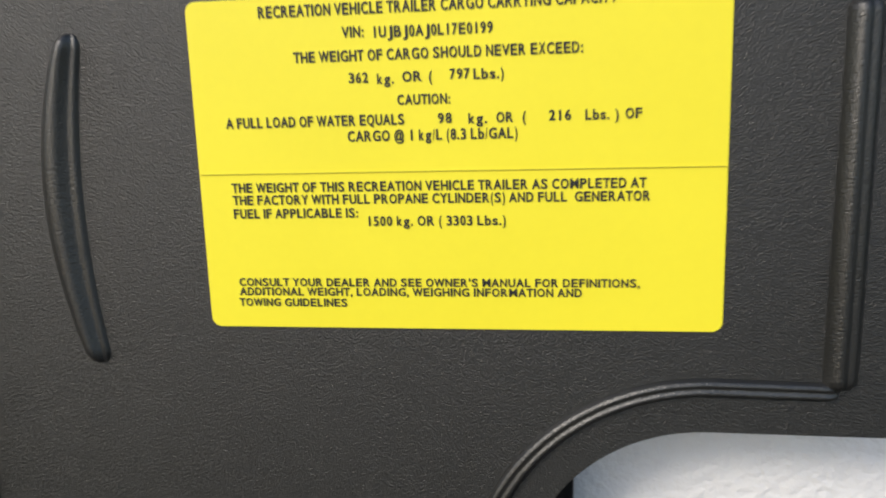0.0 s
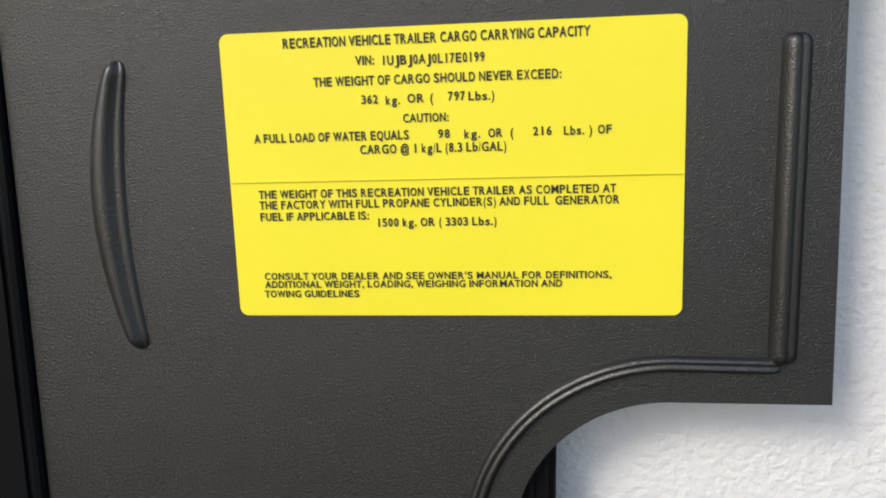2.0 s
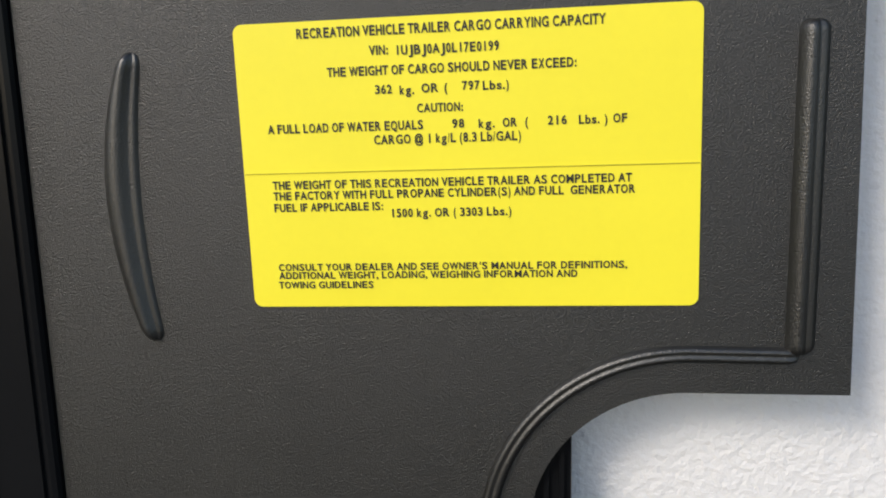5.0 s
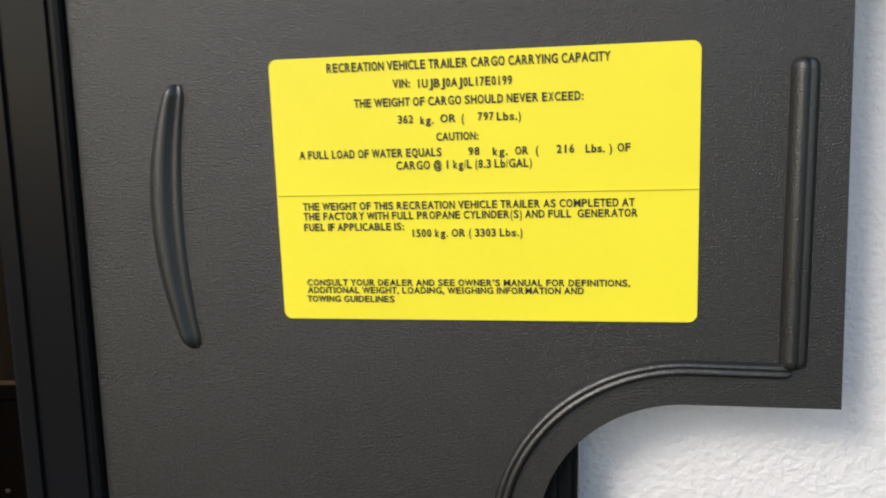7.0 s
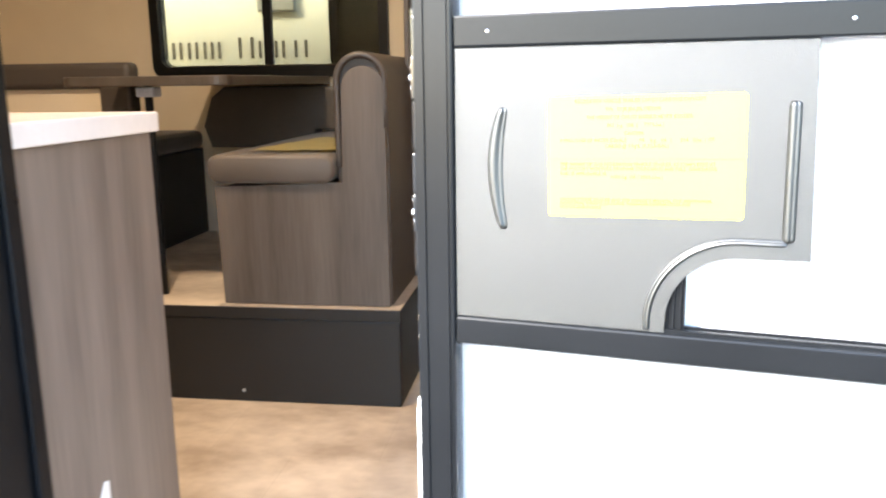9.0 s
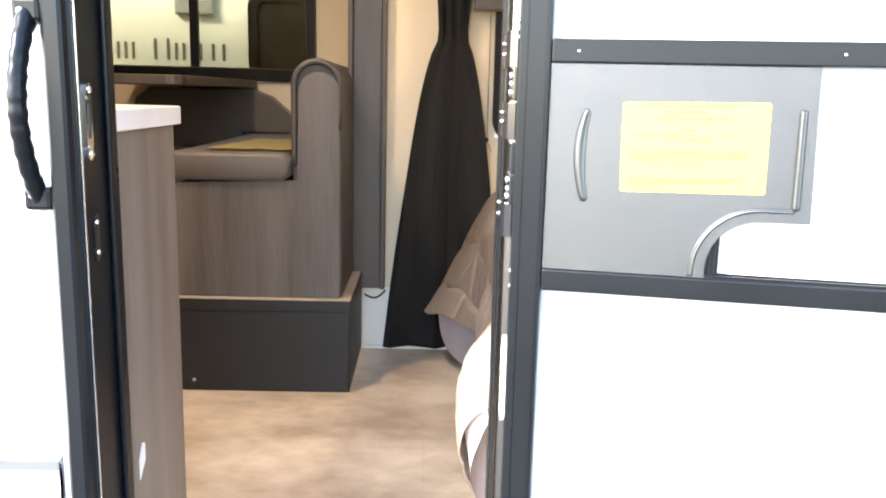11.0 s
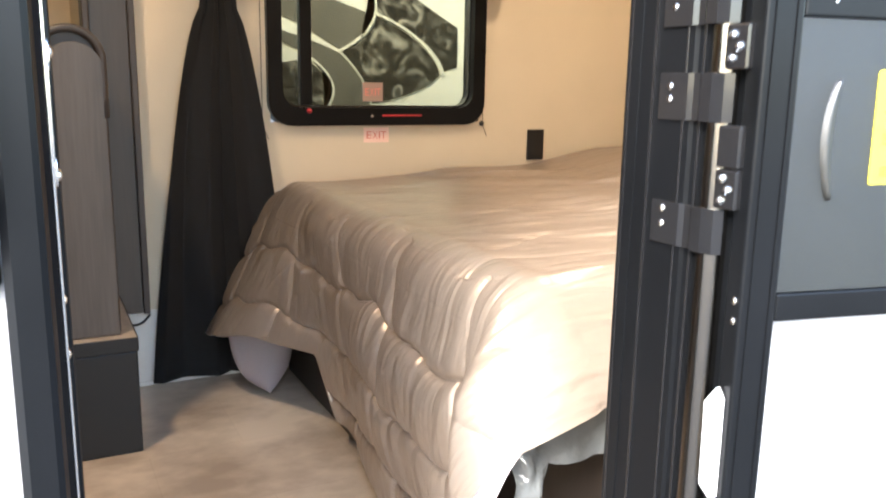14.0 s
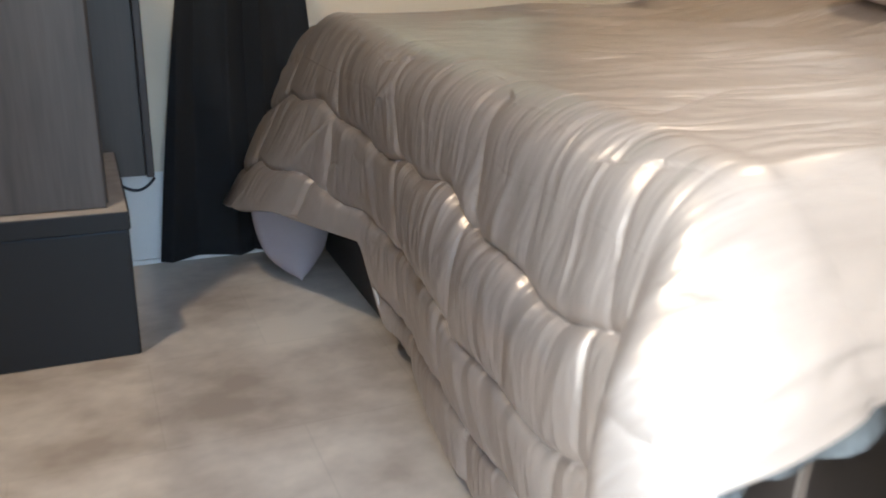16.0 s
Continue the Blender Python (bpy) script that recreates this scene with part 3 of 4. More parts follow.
TWIN = [(0.0, 0.0), (0.07, 0.0014), (0.17, 0.0028), (0.30, 0.0039), (0.44, 0.0041), (0.54, 0.0033), (0.60, 0.0024), (0.67, 0.0023), (0.76, 0.0027), (0.85, 0.0021), (0.93, 0.0010), (1.0, 0.0)]
part("rib", moulding(lambda t: (0.2613 + 0.0012 * t, 1.5778 - 0.1075 * t), lambda t: (0.2708 + 0.0014 * t, 1.5778 - 0.1065 * t), TWIN, k=0.03), M_RIB, panel, "raised upright rib", smooth=True, local=True)


def sweep(r, cu, cz):
    """Run of the curved rib: level from the upright one, then round and down."""
    def at(t):
        if t < 0.22:
            return (0.2672 + (cu - 0.2672) * t / 0.22, cz + r)
        if t < 0.94:
            w = radians(90 + 90 * (t - 0.22) / 0.72)
            return (cu + r * math.cos(w), cz + r * math.sin(w))
        return (cu - r, cz - 0.008 * (t - 0.94) / 0.06)
    return at


part("rib", moulding(sweep(0.0722, 0.2333, 1.4010), sweep(0.0665, 0.2338, 1.4008), [(0.0, 0.0), (0.1, 0.0016), (0.24, 0.0025), (0.38, 0.0023), (0.48, 0.0017), (0.58, 0.0023), (0.72, 0.0027), (0.86, 0.0018), (1.0, 0.0)], 72, 0.025), M_RIB, panel, "raised curved rib", smooth=True, local=True)


def grip_edge(c0, c1, c2, c3):
    return lambda t: (c0 + c1 * t + c2 * t * t + c3 * t ** 3, 1.5735 - 0.1025 * t)


part("grip", moulding(grip_edge(0.0391, -0.0430, 0.0495, -0.0060), grip_edge(0.0470, -0.0180, 0.0190, -0.0005), [(0.0, 0.0), (0.06, 0.0012), (0.16, 0.0026), (0.32, 0.0040), (0.50, 0.0044), (0.62, 0.0034), (0.72, 0.0017), (0.80, 0.0014), (0.88, 0.0018), (0.95, 0.0011), (1.0, 0.0)]), M_RIB, panel, "moulded finger grip", smooth=True, local=True)
bm = box(0.1765, 0.194, 0.0085, 0.020, 1.3915, 1.6215, 0.001)
for u in (0.180, 0.185, 0.1905):
    box(u - 0.0009, u + 0.0009, 0.0066, 0.010, 1.3915, 1.6215, bm=bm)
part("track_post", bm, M_FRAME, screen, "ribbed black track post", local=True)
bm = bmesh.new()
for u in (0.03, 0.30):
    dome(u, 0.001, 1.6345, 0.0016, 0.0008, (0, -1, 0), bm)
part("rivet", bm, M_STEEL, screen, local=True)
for z in (1.6665, 1.6485, 1.3855, 1.3675):
    part("screw", dome(-0.0362, 0.0075, z, 0.0034, 0.0022, (-1, 0, 0)), M_STEEL, screen, local=True)
solo("bumper_strip", prism([(0.337, 1.296), (0.3365, 1.203), (0.341, 1.199), (0.355, 1.2085), (0.3565, 1.288), (0.344, 1.305)], "x", -0.1425, -0.1385), M_WHITE, "white plastic bumper strip on the door edge", "bumper")

# yellow load sticker
S0, S1, T0, T1 = 0.0813, 0.2337, 1.4858, 1.5827
STICKM = DOORM @ Matrix.Translation((0.1575, 0, 1.53425)) @ Matrix.Rotation(radians(-1.05), 4, "Y") @ Matrix.Translation((-0.1575, 0, -1.53425))
sticker = thing("load_sticker", 0, 0, 0, "bright yellow cargo capacity sticker with black printing on the slider panel", "sticker", m=STICKM)
part("sheet", prism(rounded(S0, S1, T0, T1, 0.003, 5), "y", 0.0030, 0.0034), M_YELLOW, sticker, local=True)
LINES = [
    ('RECREATION VEHICLE TRAILER CARGO CARRYING CAPACITY', 0.142, 0.790, 0.052, 0.0323),
    ('VIN:', 0.298, 0.339, 0.118, 0.0304),
    ('1UJBJ0AJ0L17E0199', 0.358, 0.573, 0.121, 0.0304),
    ('THE WEIGHT OF CARGO SHOULD NEVER EXCEED:', 0.204, 0.731, 0.185, 0.0304),
    ('362', 0.307, 0.343, 0.249, 0.0285),
    ('kg.', 0.360, 0.391, 0.254, 0.0285),
    ('OR', 0.407, 0.443, 0.250, 0.0285),
    ('(', 0.456, 0.462, 0.251, 0.0285),
    ('797', 0.494, 0.530, 0.247, 0.0285),
    ('Lbs.)', 0.537, 0.591, 0.249, 0.0285),
    ('CAUTION:', 0.396, 0.494, 0.316, 0.0285),
    ('A FULL LOAD OF WATER EQUALS', 0.063, 0.407, 0.372, 0.0304),
    ('98', 0.470, 0.495, 0.372, 0.0285),
    ('kg.', 0.526, 0.560, 0.375, 0.0285),
    ('OR', 0.577, 0.607, 0.374, 0.0285),
    ('(', 0.624, 0.630, 0.374, 0.0285),
    ('216', 0.671, 0.710, 0.372, 0.0285),
    ('Lbs.', 0.735, 0.777, 0.373, 0.0285),
    (')', 0.787, 0.793, 0.374, 0.0285),
    ('OF', 0.805, 0.833, 0.372, 0.0285),
    ('CARGO @ 1 kg/L (8.3 Lb/GAL)', 0.299, 0.614, 0.419, 0.0304),
    ('THE WEIGHT OF THIS RECREATION VEHICLE TRAILER AS COMPLETED AT', 0.064, 0.843, 0.569, 0.0285),
    ('THE FACTORY WITH FULL PROPANE CYLINDER(S) AND FULL  GENERATOR', 0.064, 0.850, 0.607, 0.0285),
    ('FUEL IF APPLICABLE IS:', 0.064, 0.311, 0.649, 0.0285),
    ('1500 kg. OR ( 3303 Lbs.)', 0.331, 0.590, 0.675, 0.0285),
    ("CONSULT YOUR DEALER AND SEE OWNER'S MANUAL FOR DEFINITIONS,", 0.064, 0.834, 0.866, 0.0247),
    ('ADDITIONAL WEIGHT, LOADING, WEIGHING INFORMATION AND', 0.063, 0.729, 0.896, 0.0247),
    ('TOWING GUIDELINES', 0.061, 0.280, 0.931, 0.0247),
]
for words, a, b, mid, h in LINES:
    H, W = T1 - T0, (S1 - S0) * 1.018
    bm = letters(words, (b - a) * W, h * H, 0.024)
    bm.transform(Matrix.Translation((S0 + a * W, 0.0027, T1 - mid * H - h * H / 2 + 0.0012)))
    part("printed_line", bm, M_INK, sticker, local=True)
part("fold_line", box(S0 + 0.0005, S1 - 0.0005, 0.0027, 0.0031, T1 - 0.5145 * H - 0.00012, T1 - 0.5145 * H + 0.00012), mat("sticker_crease", (0.50, 0.43, 0.02), 0.6), sticker, "thin crease", local=True)

# grab handle on the outer wall
grab = thing("grab_handle", -0.708, 0.42, 1.43, "curved black plastic grab handle on the white siding", "grab handle")
path = []
for i in range(33):
    t = i / 32
    path.append((-0.7085 - 0.003 * math.sin(math.pi * t), 0.422 - 0.046 * math.sin(math.pi * t) ** 0.7, 1.44 + 0.235 * t))
part("bow", tube(path, lambda t: 0.0135 + 0.0012 * math.sin(t * 70), 14, 0.8, across=(1, 0, 0)), M_FRAME, grab, smooth=True)
part("foot", box(-0.725, -0.6905, 0.400, 0.4395, 1.433, 1.463, 0.006), M_FRAME, grab)
part("foot", box(-0.725, -0.6905, 0.400, 0.4395, 1.655, 1.685, 0.006), M_FRAME, grab)
part("screw", dome(-0.713, 0.400, 1.452, 0.0045, 0.003, (0, -1, 0)), M_STEEL, grab)
part("screw", dome(-0.713, 0.400, 1.668, 0.0045, 0.003, (0, -1, 0)), M_STEEL, grab)

# ---- kitchen ----
kit = thing("kitchen_cabinet", -1.6, 0.74, FLOOR, "grey-brown wood laminate kitchen base cabinet beside the doorway", "cabinet")
part("body", box(-2.5, -0.735, 0.535, 0.955, FLOOR, 1.516), M_WOODLIT, kit)
part("end_panel", box(-0.734, -0.712, 0.52, 0.962, FLOOR, 1.516, 0.002), M_WOODLIT, kit)
solo("worktop", box(-2.52, -0.701, 0.501, 0.976, 1.517, 1.551, 0.003), M_TOP, "white marbled kitchen worktop with a square edge", "worktop")
solo("care_tag", prism([(0.706, 0.930), (0.735, 0.955), (0.735, 0.985), (0.722, 0.99), (0.706, 0.965)], "x", -0.7115, -0.7105), M_WHITE, "small white paper tag on the cabinet end", "tag")

# ---- dinette ----
rise = thing("slide_riser", -1.6, 2.1, FLOOR, "charcoal vinyl riser box under the dinette with a tan edge", "riser")
part("front", box(-2.9, -0.467, 1.870, 1.889, FLOOR, SF - 0.031, 0.004), M_SKIRT, rise)
part("side", box(-0.487, -0.467, 1.890, FAR - 0.002, FLOOR, SF - 0.031, 0.004), M_SKIRT, rise)
part("edge_strip", box(-2.9, -0.465, 1.867, 1.8745, SF - 0.03, SF + 0.004, 0.0015), M_SKIRT, rise)
part("edge_strip", box(-0.4665, -0.4635, 1.875, FAR - 0.002, SF - 0.03, SF + 0.004, 0.001), M_SKIRT, rise)
part("ledge", box(-1.02, -0.4667, 1.875, 1.903, SF + 0.0005, SF + 0.0045, 0.001), M_TAN, rise, "tan carpet edge")
part("ledge", box(-0.4995, -0.4667, 1.9035, FAR - 0.004, SF + 0.0005, SF + 0.0045, 0.001), M_TAN, rise, "tan carpet edge")
part("screw_cap", dome(-0.953, 1.870, 0.685, 0.006, 0.003, (0, -1, 0)), M_RUBBER, rise)

bench = thing("dinette_bench", -0.76, 2.45, SF, "wood laminate dinette bench with taupe cushions and a rounded backrest end", "bench", "dinette benches")
arch = [(-1.008, SF + 0.005), (-1.018, 1.30), (-0.631, 1.315)]
arch += [(-0.5635 + 0.0625 * math.cos(radians(a)), 1.578 + 0.0625 * math.sin(radians(a))) for a in range(180, -1, -9)]
arch += [(-0.501, SF + 0.005)]
part("end_panel", prism(arch, "y", 1.903, 1.921, 0.0015), M_WOOD, bench)
part("seat_box", box(-1.0, -0.65, 1.922, 3.10, SF + 0.002, 1.298), M_WOOD, bench)
back = [(-0.648, 1.32)] + [(-0.572 + 0.076 * math.cos(radians(a)), 1.602 + 0.078 * math.sin(radians(a))) for a in range(180, -1, -9)] + [(-0.4965, SF + 0.006), (-0.648, SF + 0.006)]
part("backrest", prism(back, "y", 1.9215, 3.10, 0.006), M_CUSHD, bench, "dark brown padded backrest")
part("seat_cushion", prism(rounded(-1.034, -0.652, 1.312, 1.395, 0.034, 6), "y", 1.888, 3.08, 0.012), M_CUSH, bench, "taupe seat cushion with a rounded front", smooth=True)
path = [(a, 1.912, b) for a, b in [(-0.6395, 1.36 + 0.03 * i) for i in range(8)] + [(-0.5715 + 0.069 * math.cos(radians(a)), 1.60 + 0.071 * math.sin(radians(a))) for a in range(180, -1, -9)] + [(-0.5025, 1.57 - 0.05 * i) for i in range(3)]]
part("piping", tube(path, 0.0095, 10), M_CUSHD, bench, "dark padded edge", smooth=True)
bm = bmesh.new()
for i in range(9):
    for j in range(13):
        bm.verts.new((-0.93 + 0.272 * i / 8 + 0.06 * j / 12 * (1 - i / 8), 1.96 + 0.55 * j / 12, 1.3975 + 0.004 * noise.noise((i * 0.7, j * 0.6, 2)) + 0.006))
bm.verts.ensure_lookup_table()
for i in range(8):
    for j in range(12):
        k = i * 13 + j
        bm.faces.new((bm.verts[k], bm.verts[k + 13], bm.verts[k + 14], bm.verts[k + 1]))
bmesh.ops.solidify(bm, geom=bm.faces[:], thickness=0.002)
solo("packing_paper", bm, M_PAPER, "yellowish protective paper lying on the bench seat", "paper", smooth=True)
# loose back cushion leaning on the wall behind
pts = [(-1.50, 1.33), (-1.53, 1.42), (-1.49, 1.54), (-1.43, 1.585), (-1.00, 1.585), (-0.92, 1.555), (-0.76, 1.42), (-0.755, 1.402), (-1.036, 1.402), (-1.045, 1.33)]
solo("back_cushion", prism(pts, "y", 3.0, 3.105, 0.006), M_CUSH, "taupe dinette back cushion against the wall", "cushion")

lb = thing("dinette_bench", -1.9, 2.6, SF, "dinette bench with a charcoal front and a padded border backrest", "bench", "dinette benches")
part("seat_box", box(-2.25, -1.585, 2.12, 3.10, SF + 0.002, 1.32, 0.004), M_SKIRT, lb, "charcoal vinyl seat front")
part("seat_cushion", box(-2.24, -1.57, 2.10, 3.09, 1.322, 1.40, 0.03, 3), M_CUSH, lb)
part("backrest_panel", box(-2.3, -1.60, 2.36, 2.39, 1.40, 1.60), M_WALL, lb, "cream inset panel")
part("backrest_pad", box(-2.35, -1.49, 2.335, 2.415, 1.585, 1.675, 0.02, 3), M_CUSHD, lb)
part("backrest_pad", box(-1.61, -1.492, 2.337, 2.413, 1.385, 1.60, 0.015, 3), M_CUSHD, lb)
solo("care_tag", prism([(2.36, 1.23), (2.42, 1.20), (2.45, 1.25), (2.40, 1.29)], "x", -1.5845, -1.5835), M_LINING, "pale paper tag hanging on the bench front", "tag")

table = thing("dinette_table", -1.25, 2.55, SF, "dark dinette table on a slim black leg", "table")
part("tabletop", prism(rounded(-1.52, -0.985, 1.96, 3.11, 0.05, 6), "z", 1.592, 1.622, 0.003), M_TRIM, table)
part("leg", tube([(-1.255, 2.011, SF + 0.001 + 0.648 * i / 6) for i in range(7)], 0.0125, 12), M_FRAME, table, smooth=True)
part("bracket", box(-1.285, -1.225, 1.985, 2.04, 1.560, 1.591, 0.006), M_RUBBER, table, "grey metal bracket")

# slide trim beside the dinette
trim = thing("slide_trim", -0.45, FAR, 0.886, "dark brown laminate trim boards round the slide-out", "trim")
tagged(trim, kind="structure")
part("board", box(-0.498, -0.400, FAR - 0.035, FAR - 0.001, 0.886, 2.5, 0.002), M_TRIM, trim)
part("moulding", box(-0.3995, -0.382, FAR - 0.046, FAR - 0.001, 0.884, 2.5, 0.003), M_CUSHD, trim)
part("moulding", box(-0.515, -0.4985, FAR - 0.052, FAR + 0.06, 0.886, 2.5, 0.003), M_CUSHD, trim)
part("header", box(-2.9, -0.5155, FAR - 0.04, FAR - 0.001, 2.40, 2.5, 0.003), M_TRIM, trim)
bm = tube([(-0.455 + 0.075 * i / 10, FAR - 0.012, 0.858 - 0.022 * math.sin(math.pi * i / 13) + 0.03 * (i / 10) ** 2) for i in range(11)], 0.0035, 8)
solo("cable", bm, M_OUT, "short black cable looping from the wall", "cable", smooth=True)


# ---- windows ----
def window(name, x0, x1, z0, z1, y, r, w, mull, label):
    wd = thing(name, (x0 + x1) / 2, y, z0, label, "window")
    tagged(wd, kind="structure")
    part("window_frame", ring(rounded(x0, x1, z0, z1, r), rounded(x0 + w, x1 - w, z0 + w * 1.25, z1 - w, r * 0.7), "y", y - 0.022, y + 0.052), M_FRAME, wd)
    part("inner_bead", ring(rounded(x0 + w - 0.006, x1 - w + 0.006, z0 + w * 1.25 - 0.006, z1 - w + 0.006, r * 0.7), rounded(x0 + w + 0.006, x1 - w - 0.006, z0 + w * 1.25 + 0.006, z1 - w - 0.006, r * 0.6), "y", y + 0.004, y + 0.03), M_FRAMEGLOSS, wd)
    pane = part("pane", prism(rounded(x0 + w - 0.01, x1 - w + 0.01, z0 + w, z1 - w, r * 0.7), "y", y + 0.036, y + 0.040), M_GLASS, wd, "tinted pane")
    pane.visible_shadow = False
    part("mullion", box(mull - 0.019, mull + 0.019, y + 0.008, y + 0.034, z0 + w, z1 - w, 0.003), M_FRAME, wd)
    return wd


w1 = window("window_1", -0.01, 0.738, 1.425, 2.03, FAR, 0.075, 0.045, 0.118, "black-framed emergency exit window behind the bed")
part("latch", box(0.36, 0.50, FAR - 0.026, FAR - 0.0215, 1.454, 1.459, 0.001), M_RED, w1, "red release lever")
part("knob", dome(0.116, FAR - 0.022, 1.472, 0.0085, 0.012, (0, -1, 0)), M_RED, w1, "red latch knob", smooth=True)
part("pin", dome(0.325, FAR - 0.022, 1.455, 0.006, 0.006, (0, -1, 0)), M_STEEL, w1)
w2 = window("window_2", WX0, WX1, WZ0, WZ1, WY, 0.06, 0.04, -1.27, "black-framed window over the dinette table")
# exit stickers
for x0, x1, z0, z1, y, lab in ((0.304, 0.392, 1.369, 1.418, FAR - 0.0012, "small salmon exit sticker on the cream wall"), (0.315, 0.385, 1.500, 1.560, FAR + 0.034, "small salmon exit sticker on the window pane")):
    st = thing("exit_sticker", (x0 + x1) / 2, y, z0, lab, "sticker", "exit stickers")
    part("sheet", box(x0, x1, y, y + 0.0008, z0, z1), M_EXIT if y < FAR else M_EXITSHADE, st)
    bm = letters("EXIT", (x1 - x0) * 0.78, 0.024, 0.01)
    bm.transform(Matrix.Translation((x0 + (x1 - x0) * 0.11, y - 0.0006, (z0 + z1) / 2 - 0.012)))
    part("printed_word", bm, M_EXITRED, st)
# shade cords on both sides of the bed window
for x in (-0.028, 0.739):
    c = thing("shade_cord", x, FAR, 1.42, "thin shade cord with a small black end stop on the wall", "cord", "shade cords")
    part("cord", tube([(x + 0.002, FAR - 0.006, 1.43 + 0.43 * i / 4) for i in range(5)], 0.0012, 6), M_CUSHD, c)
    part("stop", dome(x, FAR - 0.001, 1.428, 0.009, 0.012, (0, -1, 0)), M_OUT, c)
    part("tail", tube([(x, FAR - 0.006, 1.425), (x + 0.012, FAR - 0.004, 1.405), (x + 0.02, FAR - 0.003, 1.385)], 0.0012, 6), M_CUSHD, c)
val = thing("window_valance", 0.36, FAR, 1.868, "brown wood valance board over the bed window", "valance")
part("board", box(-0.087, 0.81, FAR - 0.085, FAR - 0.07, 1.868, 2.20, 0.002), M_TRIM, val)
part("bottom_board", box(-0.087, 0.81, FAR - 0.0695, FAR - 0.001, 1.868, 1.880, 0.001), M_TAN, val, "lighter bottom board")
part("top_board", box(-0.087, 0.81, FAR - 0.0695, FAR - 0.001, 2.186, 2.20, 0.001), M_TRIM, val)
out = thing("wall_outlet", 0.96, FAR, 1.297, "black wall outlet above the bed", "outlet")
part("plate", box(0.927, 0.997, FAR - 0.007, FAR - 0.0005, 1.297, 1.405, 0.003), M_OUT, out)
part("socket", prism(rounded(0.947, 0.977, 1.357, 1.391, 0.006, 3), "y", FAR - 0.008, FAR - 0.007), M_OUT, out)
part("socket", prism(rounded(0.947, 0.977, 1.311, 1.345, 0.006, 3), "y", FAR - 0.008, FAR - 0.007), M_OUT, out)

# ---- curtain, tied at its neck ----
bm = bmesh.new()
NU, NV = 120, 46
rows = []
for j in range(NV + 1):
    z = FLOOR + 0.018 + (2.40 - FLOOR - 0.018) * j / NV
    if z < 1.763:
        t = (1.763 - z) / (1.763 - FLOOR - 0.018)
        k = t ** 0.62
        xl, xr = -0.207 - 0.178 * k, -0.108 + 0.150 * k
        amp = 0.009 + 0.006 * k
    else:
        t = (z - 1.763) / 0.637
        xl, xr = -0.207 - 0.10 * t ** 1.5, -0.108 + 0.10 * t ** 1.5
        amp = 0.014 + 0.02 * t
    row = []
    for i in range(NU + 1):
        u = i / NU
        ph = u * 2 * math.pi * 3.2 + 2.6 * noise.noise((u * 3, z * 0.9, 0.3))
        y = FAR - 0.045 - amp * math.sin(ph) - 0.008 * noise.noise((u * 9, z * 2.5, 1.7))
        row.append(bm.verts.new((xl + (xr - xl) * u + 0.004 * math.sin(ph * 2), y, z)))
    rows.append(row)
for p, q in zip(rows, rows[1:]):
    for i in range(NU):
        bm.faces.new((p[i], p[i + 1], q[i + 1], q[i]))
bmesh.ops.solidify(bm, geom=bm.faces[:], thickness=0.0015)
curt = thing("curtain", -0.2, FAR - 0.05, FLOOR, "black floor-length curtain gathered narrow at its neck against the wall", "curtain")
part("cloth", bm, M_CURT, curt, smooth=True)

# ---- bed ----
bed = thing("bed", 0.95, 1.55, FLOOR, "bed on a dark wood laminate base with a covered mattress", "bed")
part("base", box(0.03, 2.18, 0.89, 2.30, FLOOR, 1.05, 0.003), M_DARKWOOD, bed, "dark wood laminate base")
part("seam_strip", box(0.201, 0.216, 0.883, 0.8898, FLOOR, 1.05, 0.001), M_WOOD, bed, "lighter joint strip")
part("mattress", box(0.03, 2.18, 0.87, 2.315, 1.051, 1.235, 0.05, 4), M_LINING, bed)
X0, Y0, R, ZT = 0.02, 0.87, 0.075, 1.272


